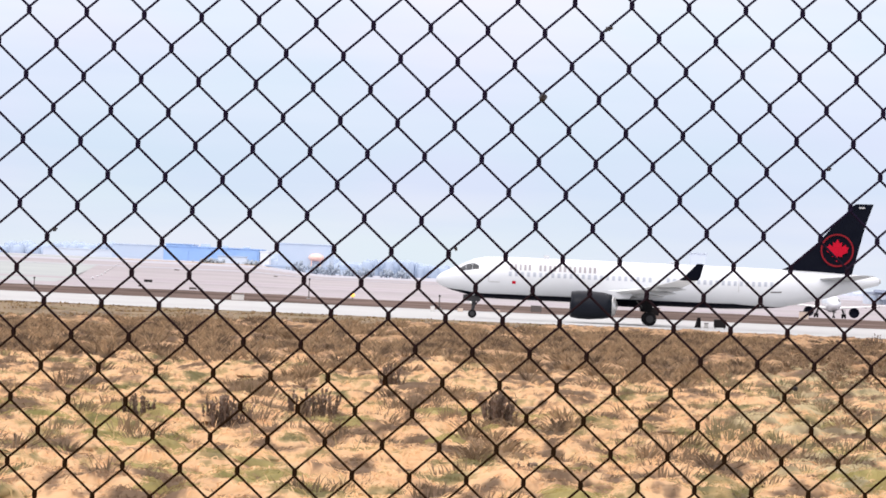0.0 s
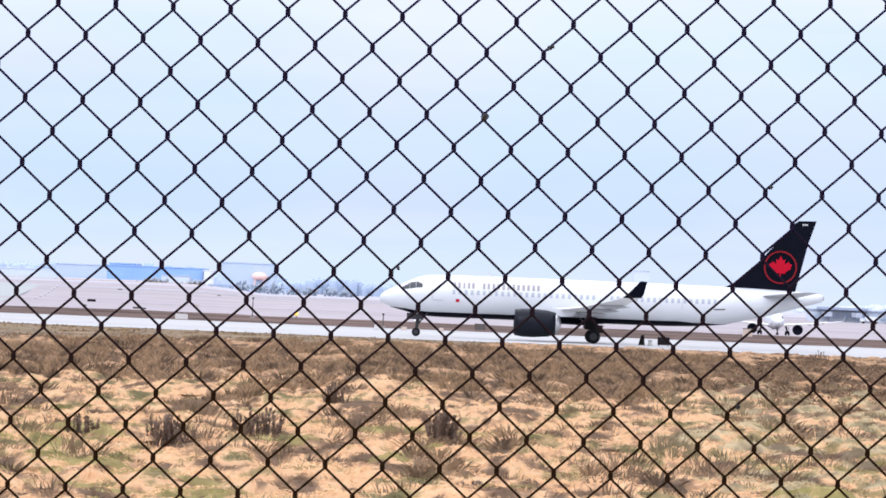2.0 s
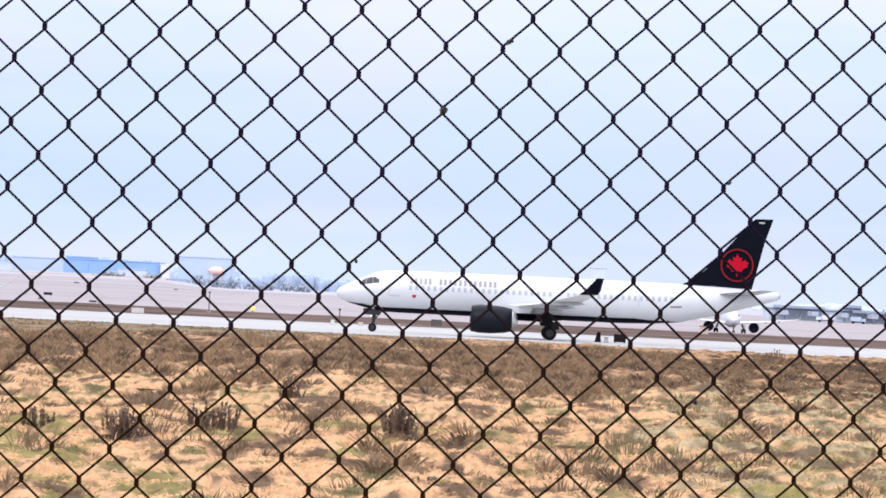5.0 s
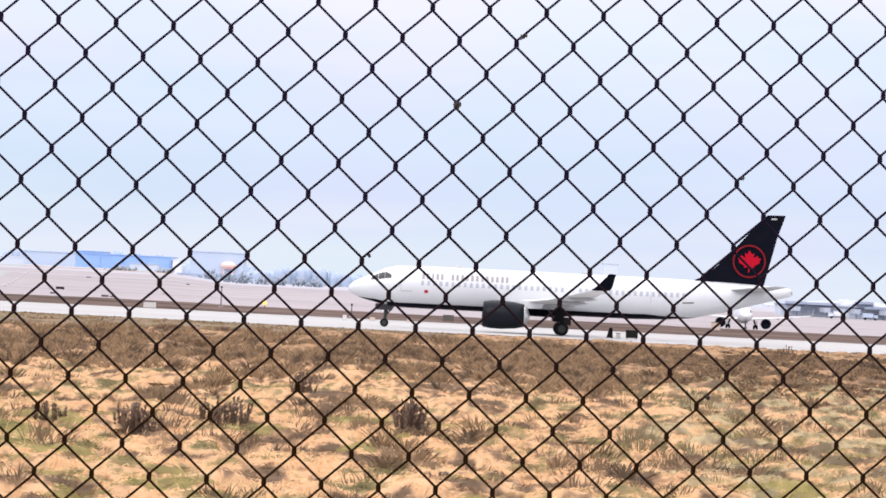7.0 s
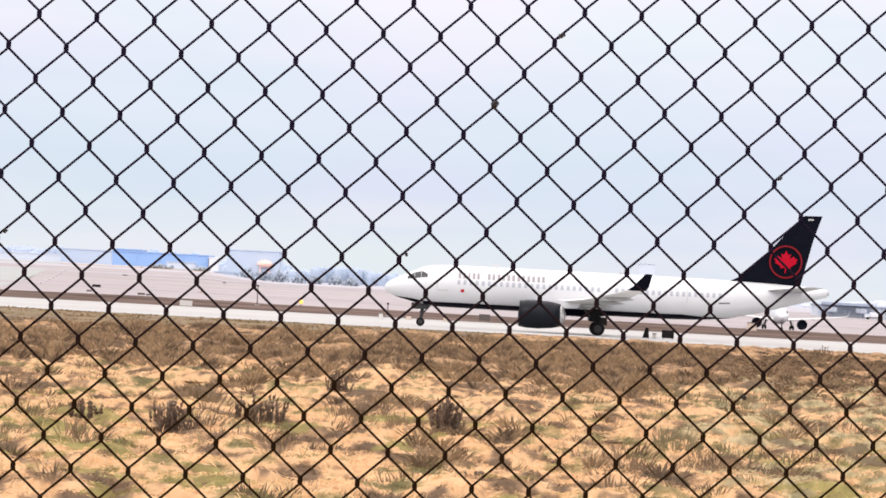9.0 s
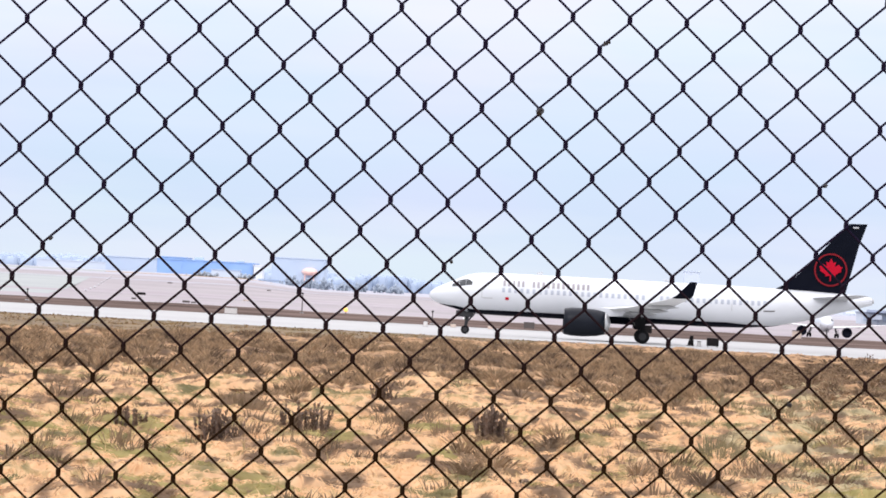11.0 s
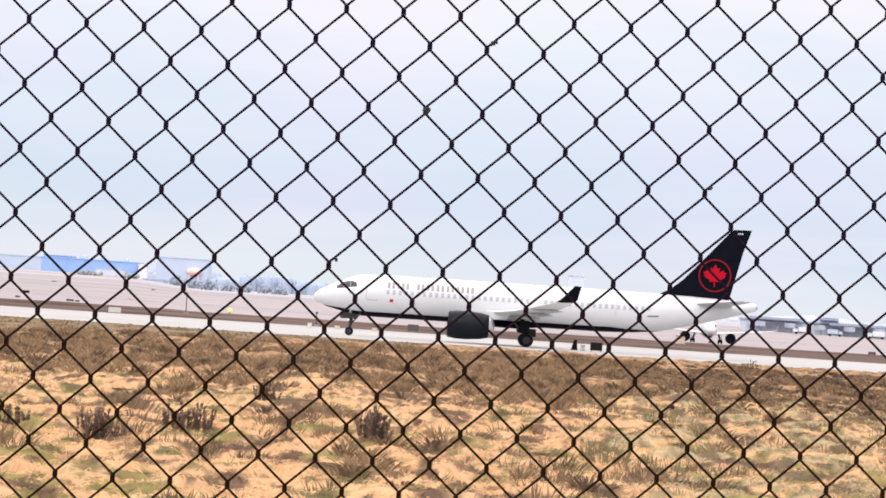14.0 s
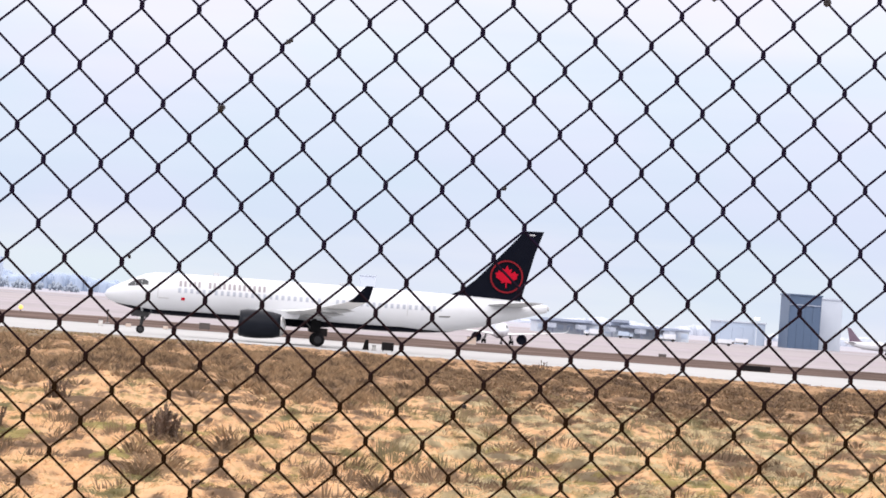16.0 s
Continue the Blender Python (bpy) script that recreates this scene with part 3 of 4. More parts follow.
def blade_mesh(name, cx, cy, per, length, width, radius, lean, arch, material, label, category, rise=0.6):
    """Many narrow bent blades in tufts, as one mesh."""
    cz = np.array([ground_z(a, b) for a, b in zip(cx, cy)])
    size = rng.uniform(0.55, 1.3, len(cx))
    n = len(cx) * per
    idx = np.repeat(np.arange(len(cx)), per)
    ang = rng.uniform(0, 2 * np.pi, n)
    rad = radius * np.sqrt(rng.uniform(0, 1, n)) * size[idx]
    base = np.stack([cx[idx] + rad * np.cos(ang), cy[idx] + rad * np.sin(ang), cz[idx] - 0.04], 1)
    L = length * size[idx] * rng.uniform(0.55, 1.15, n)
    spread = rng.uniform(0.1, 1.0, n)
    tip = np.stack([np.cos(ang) * spread * 0.7 + lean[0] + rng.normal(0, 0.18, n), np.sin(ang) * spread * 0.7 + lean[1] + rng.normal(0, 0.18, n), rise * rng.uniform(0.6, 1.4, n)], 1)
    tip /= np.linalg.norm(tip, axis=1)[:, None]
    mid = base + tip * (L * 0.55)[:, None] + np.array([0, 0, 1]) * (L * 0.12)[:, None]
    end = base + tip * L[:, None] - np.array([0, 0, 1]) * (L * arch)[:, None]
    face = rng.uniform(-0.7, 0.7, n)
    side = np.stack([np.cos(face), np.sin(face), 0 * face], 1) * (width * rng.uniform(0.6, 1.4, n))[:, None] / 2
    v = np.stack([base - side, base + side, mid + side * 0.8, mid - side * 0.8, end], 1).reshape(-1, 3)
    o = np.arange(n)[:, None] * 5
    loops = np.concatenate([o + [[0, 1, 2, 3]], o + [[3, 2, 4]]], 1).ravel()
    me = bpy.data.meshes.new(name)
    me.vertices.add(len(v))
    me.vertices.foreach_set("co", v.ravel().astype(np.float32))
    me.loops.add(len(loops))
    me.loops.foreach_set("vertex_index", loops.astype(np.int32))
    me.polygons.add(2 * n)
    starts = (np.arange(n)[:, None] * 7 + [[0, 4]]).ravel()
    me.polygons.foreach_set("loop_start", starts.astype(np.int32))
    me.update(calc_edges=True)
    me.validate()
    me.materials.append(material)
    return tagged(new(name, me), label, category, kind="stuff")


def tussocks(name, cx, cy, wide, high, per, blade, up, material, label, category, lean=0.25, tall=None):
    """Soft mounds of matted grass: a lumpy dome each, with blades that drape over it (up = 0) or stand (up = 1)."""
    n, seg = len(cx), 7
    cz = np.array([ground_z(a, b) for a, b in zip(cx, cy)])
    W, H = wide * rng.uniform(0.55, 1.45, n) / 2, high * rng.uniform(0.5, 1.4, n)
    th = np.arange(seg) * 2 * np.pi / seg
    v = np.zeros((n, 4 * seg + 1, 3))
    tilt = lean * rng.uniform(0.2, 1.4, n)
    for j, (h, q) in enumerate(((-0.2, 1.05), (0.36, 0.92), (0.74, 0.64), (0.95, 0.30))):
        g = q * rng.uniform(0.8, 1.2, (n, seg))
        v[:, j * seg:(j + 1) * seg, 0] = cx[:, None] + W[:, None] * g * np.cos(th) + (tilt * H * h)[:, None]
        v[:, j * seg:(j + 1) * seg, 1] = cy[:, None] + 1.2 * W[:, None] * g * np.sin(th)
        v[:, j * seg:(j + 1) * seg, 2] = cz[:, None] + H[:, None] * h * rng.uniform(0.85, 1.12, (n, seg))
    v[:, -1] = np.stack([cx + tilt * H, cy, cz + H], 1)
    k = np.arange(seg)
    k2 = (k + 1) % seg
    quads = np.concatenate([np.stack([j * seg + k, j * seg + k2, j * seg + seg + k2, j * seg + seg + k], 1) for j in range(3)])
    tris = np.stack([3 * seg + k, 3 * seg + k2, np.full(seg, 4 * seg)], 1)
    o = np.arange(n)[:, None, None] * (4 * seg + 1)
    quads, tris, verts = (o + quads).reshape(-1, 4), (o + tris).reshape(-1, 3), v.reshape(-1, 3)
    # blades
    m = n * per
    i = np.repeat(np.arange(n), per)
    a = rng.uniform(0, 2 * np.pi, m)
    q0, reach = rng.uniform(0.0, 0.75, m), rng.uniform(0.3, 0.75, m)
    pts = []
    for f in (0.0, 0.55, 1.0):
        q = q0 + reach * f
        drape = np.stack([cx[i] + W[i] * q * np.cos(a) + tilt[i] * H[i] * (1 - q ** 2) + 0.1 * f * lean, cy[i] + 1.2 * W[i] * q * np.sin(a), cz[i] + H[i] * (1.0 - np.minimum(q, 1.2) ** 2.3) + (0.02 + 0.05 * f * (1 - f) * 4) - 0.03 * f], 1)
        stand = drape + np.stack([0.1 * f * np.cos(a), 0 * a, (tall or high) * f * (0.5 + reach) - 0.15 * H[i]], 1)
        w = np.clip(up + rng.normal(0, 0.18), 0, 1)
        pts.append(drape * (1 - w) + stand * w)
    turn = rng.uniform(-0.7, 0.7, m)
    side = np.stack([np.cos(turn), np.sin(turn), 0 * turn], 1) * (blade * rng.uniform(0.6, 1.4, m))[:, None] / 2
    bl = np.stack([pts[0] - side, pts[0] + side, pts[1] + side * 0.85, pts[1] - side * 0.85, pts[2]], 1).reshape(-1, 3)
    o = len(verts) + np.arange(m)[:, None] * 5
    quads, tris = np.concatenate([quads, o + [[0, 1, 2, 3]]]), np.concatenate([tris, o + [[3, 2, 4]]])
    verts = np.concatenate([verts, bl])
    me = bpy.data.meshes.new(name)
    me.vertices.add(len(verts))
    me.vertices.foreach_set("co", verts.ravel().astype(np.float32))
    loops = np.concatenate([quads.ravel(), tris.ravel()])
    me.loops.add(len(loops))
    me.loops.foreach_set("vertex_index", loops.astype(np.int32))
    me.polygons.add(len(quads) + len(tris))
    starts = np.concatenate([np.arange(len(quads)) * 4, len(quads) * 4 + np.arange(len(tris)) * 3])
    me.polygons.foreach_set("loop_start", starts.astype(np.int32))
    me.update(calc_edges=True)
    me.validate()
    me.polygons.foreach_set("use_smooth", [True] * len(me.polygons))
    me.materials.append(material)
    return tagged(new(name, me), label, category, kind="stuff")


gx, gy = wedge(5600, 80, 150)
tussocks("grass", gx, gy, 1.15, 0.17, 24, 0.032, 0.12, M_GRASS, "matted dry tan meadow grass in soft tussocks", "grass")
gx, gy = wedge(5500, 148, 214)
tussocks("grass", gx, gy, 1.4, 0.20, 16, 0.046, 0.12, M_GRASS, "matted dry tan meadow grass in soft tussocks", "grass")
gx, gy = wedge(7000, 205, 404)
sel = gy < mown_edge(gx, gy) + 12 * field(gx, gy, 6, 30, 6.1)
gx, gy = gx[sel], gy[sel]
tussocks("grass", gx, gy, 1.8, 0.22, 7, 0.10, 0.12, M_GRASS_FAR, "matted dry tan meadow grass farther out", "grass")
gx, gy = wedge(5000, 290, 413)
sel = (gy > mown_edge(gx, gy) - 10) & (field(gx, gy, 2.5, 30, 8.8) > -0.05)
blade_mesh("mown_tufts", gx[sel], gy[sel], 8, 0.20, 0.14, 0.9, (0.4, 0), 0.02, M_MOWNBLADE, "short olive brown tufts in mown grass", "grass", rise=0.5)
# a few thin taller stems over the mat
gx, gy = wedge(420, 82, 170)
blade_mesh("grass_stems", gx, gy, 4, 0.55, 0.018, 0.35, (0.15, 0), 0.04, M_GRASS, "thin pale grass stems over the matted grass", "grass", rise=0.9)
# greener tufts along the low near part
gx, gy = wedge(2000, 82, 150)
keep = field(gx, gy, 2.2, 12.0, 2.7) + np.interp(gy, [82, 120, 150], [0.14, 0.04, -0.15]) > 0.12
tussocks("green_grass", gx[keep], gy[keep], 1.1, 0.19, 40, 0.026, 0.2, M_GREEN, "olive green tufts among the dry grass", "grass")
# paler cream grass with small olive bushes towards the east
M_CREAMGRASS = meadow_mat("pale_cream_grass", [(0.46, (0.30, 0.26, 0.15)), (0.55, (0.61, 0.502, 0.305)), (0.61, (0.39, 0.315, 0.188)), (0.66, (0.22, 0.17, 0.105))], 0.06)
M_OLIVE = meadow_mat("grey_olive_bush", [(0.46, (0.17, 0.15, 0.085)), (0.66, (0.25, 0.205, 0.12))], 0.12)
gx, gy = wedge(5200, 96, 245)
keep = (gx / gy + 0.03 * field(gx, gy, 4, 16, 3.9) > 0.05) & (gy < 228 + 30 * field(gx, gy, 5, 40, 1.9))
tussocks("pale_grass", gx[keep], gy[keep], 1.1, 0.22, 26, 0.035, 0.15, M_CREAMGRASS, "pale cream dry grass lying in mats", "grass")
gx, gy = wedge(1500, 96, 235)
keep = (gx / gy > 0.035) & (field(gx, gy, 2.5, 12, 5.7) > 0.0)
blade_mesh("olive_bushes", gx[keep], gy[keep], 60, 0.50, 0.035, 0.42, (0.1, 0), 0.02, M_OLIVE, "small grey olive bushes in pale grass", "bushes", rise=0.7)
# dark brown tufts scattered over the near grass
M_TUFT = meadow_mat("dark_brown_tufts", [(0.45, (0.150, 0.110, 0.068)), (0.56, (0.250, 0.175, 0.112)), (0.68, (0.135, 0.098, 0.066))], 0.15)
gx, gy = wedge(900, 84, 210)
keep = field(gx, gy, 3.0, 14.0, 6.4) > 0.0
blade_mesh("dark_tufts", gx[keep], gy[keep], 60, 0.50, 0.032, 0.42, (0.2, 0), 0.02, M_TUFT, "dark brown tufts among the matted dry grass", "grass", rise=0.55)
gx, gy = wedge(1500, 84, 200)
keep = field(gx, gy, 2.2, 10.0, 1.4) > 0.06
tussocks("dark_tufts", gx[keep], gy[keep], 0.8, 0.11, 40, 0.030, 0.45, M_TUFT, "dark brown tufts among the matted dry grass", "grass", tall=0.28)
# brown weeds, thickest in a band across the middle of the field
gx, gy = wedge(17000, 96, 404)
band = np.interp(gy, [96, 150, 188, 206, 290, 318, 400], [-0.75, -0.7, -0.35, 0.30, 0.30, 0.0, -0.2]) + np.interp(gx / gy, [-0.12, 0.0, 0.05], [-0.10, 0.0, 0.10])
east = np.interp(gx / gy, [0.03, 0.062], [0, 1])
band = band * (1 - east) + east * np.interp(gy, [96, 188, 212, 235, 335, 365, 404], [-0.7, -0.55, -0.1, 0.42, 0.42, 0.0, -0.3])
keep = 1.3 * field(gx, gy, 3.4, 24.0, 9.2) + 1.2 * field(gx, gy, 1.3, 12.0, 3.3) + band > 0.06
keep &= gy < np.minimum(mown_edge(gx, gy) - 4, 358 + 16 * field(gx, gy, 3.0, 40, 2.2))
M_WEED_DARK = meadow_mat("dark_brown_weeds", [(0.45, (0.150, 0.100, 0.063)), (0.55, (0.262, 0.178, 0.107)), (0.66, (0.125, 0.085, 0.057))], 0.32)
thin = rng.uniform(0, 1, len(gx)) < 0.92
for sel, per, blade, m, words in ((keep & thin & (gy < 165), 44, 0.036, M_WEED, "brown dead weeds standing in thick patches"),
                                  (keep & thin & (gy >= 165) & (east < 0.5), 22, 0.08, M_WEED, "brown dead weeds standing in thick patches"),
                                  (keep & thin & (gy >= 165) & (east >= 0.5), 22, 0.08, M_WEED_DARK, "dark brown dead weeds in a dense band")):
    tussocks("dry_weeds", gx[sel], gy[sel], 1.1, 0.20, per, blade, 0.8, m, words, "weeds", tall=0.42 if blade < 0.06 else 0.55)


# single dead dock plants: a crowded bunch of upright stalks
def stalk_mesh(k):
    r = random.Random(k)
    bm = bmesh.new()
    top = Vector((r.uniform(-0.06, 0.06), r.uniform(-0.06, 0.06), 1))
    tube(bm, [(0, 0, 0), top * 0.5 + Vector((r.uniform(-0.02, 0.02), 0, 0)), top], [0.018, 0.015, 0.006], 4)
    for i in range(36):
        h = r.uniform(0.15, 0.97)
        c = top * h
        a = r.uniform(0, 6.28)
        d = Vector((math.cos(a) * 0.5, math.sin(a) * 0.5, r.uniform(0.9, 1.8))) * r.uniform(0.05, 0.12)
        s = Vector((-math.sin(a), math.cos(a), 0)) * 0.024
        v = [bm.verts.new(p) for p in (c, c + d * 0.5 + s, c + d, c + d * 0.5 - s)]
        bm.faces.new(v)
    me = bpy.data.meshes.new("stalk")
    bm.to_mesh(me)
    bm.free()
    me.materials.append(M_STALK)
    return me


STALKS = [stalk_mesh(k) for k in range(5)]


def dock_plant(x, y, wide, high, count, seed, label):
    r = random.Random(seed)
    p = thing("dead_dock_plant", (x, y, ground_z(x, y) - 0.02), label, "plant", "dead dock plants in the meadow")
    for i in range(int(count * 1.4)):
        ob = new("stalk", STALKS[r.randrange(5)])
        ob.parent = p
        u = r.uniform(-1, 1)
        h = high * r.uniform(0.6, 1.05) * (1 - 0.25 * abs(u))
        ob.matrix_basis = pose(u * wide / 2, r.uniform(-0.3, 0.3), 0, r.uniform(-8, 8), u * 14 + r.uniform(-7, 7), r.uniform(0, 360)) @ Matrix.Diagonal((1.2, 1.2, h, 1))


dock_plant(-7.35, 123, 1.05, 1.0, 26, 1, "dark brown dead dock stalks standing in dry grass")
dock_plant(-9.5, 123.6, 0.8, 0.68, 16, 2, "short dark dead dock stalks in dry grass")
dock_plant(-5.4, 126, 1.2, 0.92, 24, 3, "grey brown dead dock stalks in a loose bunch")
dock_plant(-0.68, 124, 0.68, 1.02, 30, 4, "dense dark brown bunch of dead dock stalks")
dock_plant(0.04, 100.6, 0.55, 0.5, 12, 5, "small grey dead dock bunch in matted grass")
dock_plant(-4.52, 164.6, 0.7, 0.95, 16, 6, "thin brown dead dock stalks in tall grass")
dock_plant(24.9, 369, 1.3, 1.1, 16, 7, "brown dead weed clump at the taxiway edge")

# ---- signs, lights and boxes along the taxiway ----
M_SIGN = mat("dark_sign_panel", (0.010, 0.009, 0.010), (0.016, 0.014, 0.014), rough=0.7, scale=8, spec=0.05)
M_POST = mat("weathered_post", (0.10, 0.085, 0.08), rough=0.7, scale=8)
M_CREAM = mat("cream_painted_metal", (0.62, 0.50, 0.42), rough=0.5, scale=4)
M_PALE = mat("pale_painted_metal", (0.66, 0.64, 0.62), rough=0.5, scale=4)
M_YELLOW = lamp_mat("yellow_lamp", (1.0, 0.50, 0.10), 1.3)
M_LAMP = lamp_mat("warm_floodlight", (1.0, 0.80, 0.52), 1.5)


def panel_sign(x, y, w, h, gap, label, material=None):
    p = thing("taxiway_sign", (x, y, ground_z(x, y) + 0.04), label, "sign", "signs along the taxiway")
    part("panel", boxed((0, 0, gap + h / 2), (w, 0.22, h), 0.03), material or M_SIGN, p)
    part("top_edge", boxed((0, 0, gap + h + 0.02), (w + 0.04, 0.26, 0.04), 0.01), M_POST, p)
    for sx in (-0.38, 0.38):
        part("leg", boxed((w * sx, 0, gap / 2), (0.07, 0.07, gap), 0.01), M_POST, p)
    return p


panel_sign(16.2, 441, 1.05, 0.68, 0.12, "dark square guidance sign seen from behind at the taxiway edge")
panel_sign(57.4, 524, 3.1, 0.55, 0.08, "long low black guidance sign beside the taxiway")
panel_sign(60.3, 663, 1.0, 0.32, 0.1, "small grey guidance sign on the apron edge", M_POST)
panel_sign(-83.3, 1096, 1.8, 0.5, 0.1, "low dark sign far out on the apron")
panel_sign(0.3, 540, 1.15, 0.62, 0.12, "weathered brown box sign beside the verge", M_POST)
panel_sign(13.6, 569, 0.9, 0.85, 0.12, "dark upright sign beside the verge")
panel_sign(-118, 1050, 2.4, 0.5, 0.1, "low dark sign far out on the apron")


def cabinet(x, y, w, h, material, label, name="equipment_box"):
    p = thing(name, (x, y, ground_z(x, y) + 0.03), label, "box", "boxes along the taxiway")
    part("body", boxed((0, 0, h / 2), (w, 0.5, h), 0.04), material, p)
    part("lid", boxed((0, 0, h + 0.03), (w + 0.06, 0.56, 0.06), 0.015), M_POST, p)
    part("plinth", boxed((0, 0, 0.02), (w + 0.15, 0.65, 0.06), 0.01), M_TAXI, p)
    return p


cabinet(-31.2, 536, 1.3, 0.62, M_PALE, "pale metal equipment box on the verge")
cabinet(12.9, 568, 0.55, 0.9, M_PALE, "pale narrow equipment box beside a sign")
cabinet(-9.9, 500, 0.4, 0.55, M_PALE, "small pale marker box at the taxiway edge")
cabinet(-7.3, 509, 0.55, 0.4, M_CREAM, "small cream marker box at the taxiway edge")
cabinet(-3.6, 512, 0.5, 0.4, M_CREAM, "small cream marker box at the taxiway edge")
cabinet(34.0, 640, 1.15, 0.95, M_CREAM, "cream metal equipment box on the verge")
cabinet(15.2, 446, 0.35, 0.4, M_PALE, "small white box beside a dark marker")

# dark wedge-shaped marker beside the sign
p = thing("wedge_marker", (14.45, 446, 0.04), "dark wedge-shaped marker standing on the taxiway edge", "marker")
part("face", rings(bmesh.new(), [[(-0.28, -0.25, 0), (0.28, -0.25, 0), (0.22, -0.05, 0.9), (-0.05, -0.05, 0.9)], [(-0.28, 0.25, 0), (0.28, 0.25, 0), (0.22, 0.05, 0.9), (-0.05, 0.05, 0.9)]]), M_SIGN, p)
part("base", boxed((0, 0, 0.02), (0.7, 0.7, 0.04), 0.01), M_POST, p)


def pole(x, y, h, label, r=0.07):
    p = thing("marker_pole", (x, y, ground_z(x, y) + 0.02), label, "pole", "poles on the airfield")
    part("shaft", tube(bmesh.new(), [(0, 0, 0), (0, 0, h * 0.5), (0, 0, h)], [r, r * 0.9, r * 0.75], 8), M_POST, p)
    part("cap", boxed((0, 0, h + 0.08), (r * 3.2, r * 3.2, 0.18), 0.02), M_SIGN, p)
    part("footing", boxed((0, 0, 0.06), (0.5, 0.5, 0.12), 0.02), M_TAXI, p)
    return p


pole(-26.9, 608, 2.3, "thin dark pole standing on the brown verge")
pole(-10.0, 540, 1.3, "short dark pole standing on the brown verge")
pole(-56.3, 572, 1.2, "short dark pole standing on the brown verge")


def guard_light(x, y, z, label):
    p = thing("guard_light", (x, y, ground_z(x, y) + 0.02), label, "light", "yellow guard lights")
    part("stem", tube(bmesh.new(), [(0, 0, 0), (0, 0, z - 0.25)], 0.06, 8), M_POST, p)
    part("housing", boxed((0, 0.12, z), (0.5, 0.22, 0.5), 0.06), M_CREAM, p)
    part("lens", turned(bmesh.new(), [(-0.16, 0.05), (-0.12, 0.22), (0.0, 0.27)], "y", (0, 0, z), 20), M_YELLOW, p, "glowing yellow lens", smooth=True)


guard_light(-22.8, 640, 0.55, "glowing yellow guard light beside the verge")
guard_light(14.2, 680, 1.6, "glowing yellow guard light on the apron edge")

# ---- aircraft on the apron ----
# dark far tails, greyed to slate by haze put into the colour
M_SLATE = mat("hazed_dark_tail_paint", (0.10, 0.13, 0.18), rough=0.5, scale=0.5)
M_PLUM = mat("plum_tail_paint", (0.15, 0.10, 0.145), rough=0.5, scale=0.5)
airliner((28.0, 1900, 0.03), 180, "white airliner with a dark hazed tail far out on the apron", M_SLATE, M_GREY, M_GREY, title=False, roundel=False, size=0.93)
airliner((52.4, 886, ground_z(51, 900) + 0.03), 90, "white regional jet facing the camera on the apron", M_WHITE, M_GREY, M_BLACK, title=False, roundel=False, size=0.74, lip=False)
airliner((57.0, 2100, 0.03), 0, "small white regional jet far across the apron", M_SLATE, M_GREY, M_GREY, title=False, roundel=False, size=0.72)
airliner((-21.5, 2100, 0.03), 0, "small white regional jet with engines parked far away", M_GREY, M_GREY, M_GREY, title=False, roundel=False, size=0.72)
airliner((265.4, 1850, 0.03), 180, "white airliner with a plum tail beside the hangar", M_PLUM, M_GREY, M_GREY, title=False, roundel=False, size=0.8)

# ---- buildings and woods across the field ----
M_BLUE = mat("blue_cladding", (0.235, 0.39, 0.69), (0.285, 0.44, 0.72), rough=0.5, scale=0.1, coarse=0.02)
# pale cladding, roofing, windows and foliage below hold the haze in their base colour
M_PALEBLUE = mat("hazed_pale_cladding", (0.42, 0.51, 0.64), (0.46, 0.54, 0.66), rough=0.6, scale=0.1, coarse=0.02)
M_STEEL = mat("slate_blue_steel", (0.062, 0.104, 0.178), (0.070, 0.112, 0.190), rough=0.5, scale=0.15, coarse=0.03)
M_OFFWHITE = mat("hazed_off_white_cladding", (0.56, 0.62, 0.70), (0.52, 0.58, 0.665), rough=0.6, scale=0.1, coarse=0.02)
M_HAZEBLUE = mat("hazed_blue_cladding", (0.36, 0.46, 0.63), (0.40, 0.50, 0.66), rough=0.7, scale=0.1, coarse=0.02)
M_NAVY = mat("hazed_navy_roofing", (0.32, 0.37, 0.48), rough=0.6, scale=0.2, coarse=0.05)
M_WOODS = mat("hazed_far_foliage", (0.29, 0.335, 0.40), (0.33, 0.375, 0.44), rough=1.0, scale=0.1, coarse=0.02, island=0.05, spec=0.0)
M_WINDOW = mat("hazed_far_window", (0.48, 0.575, 0.72), rough=0.3, scale=0.3)


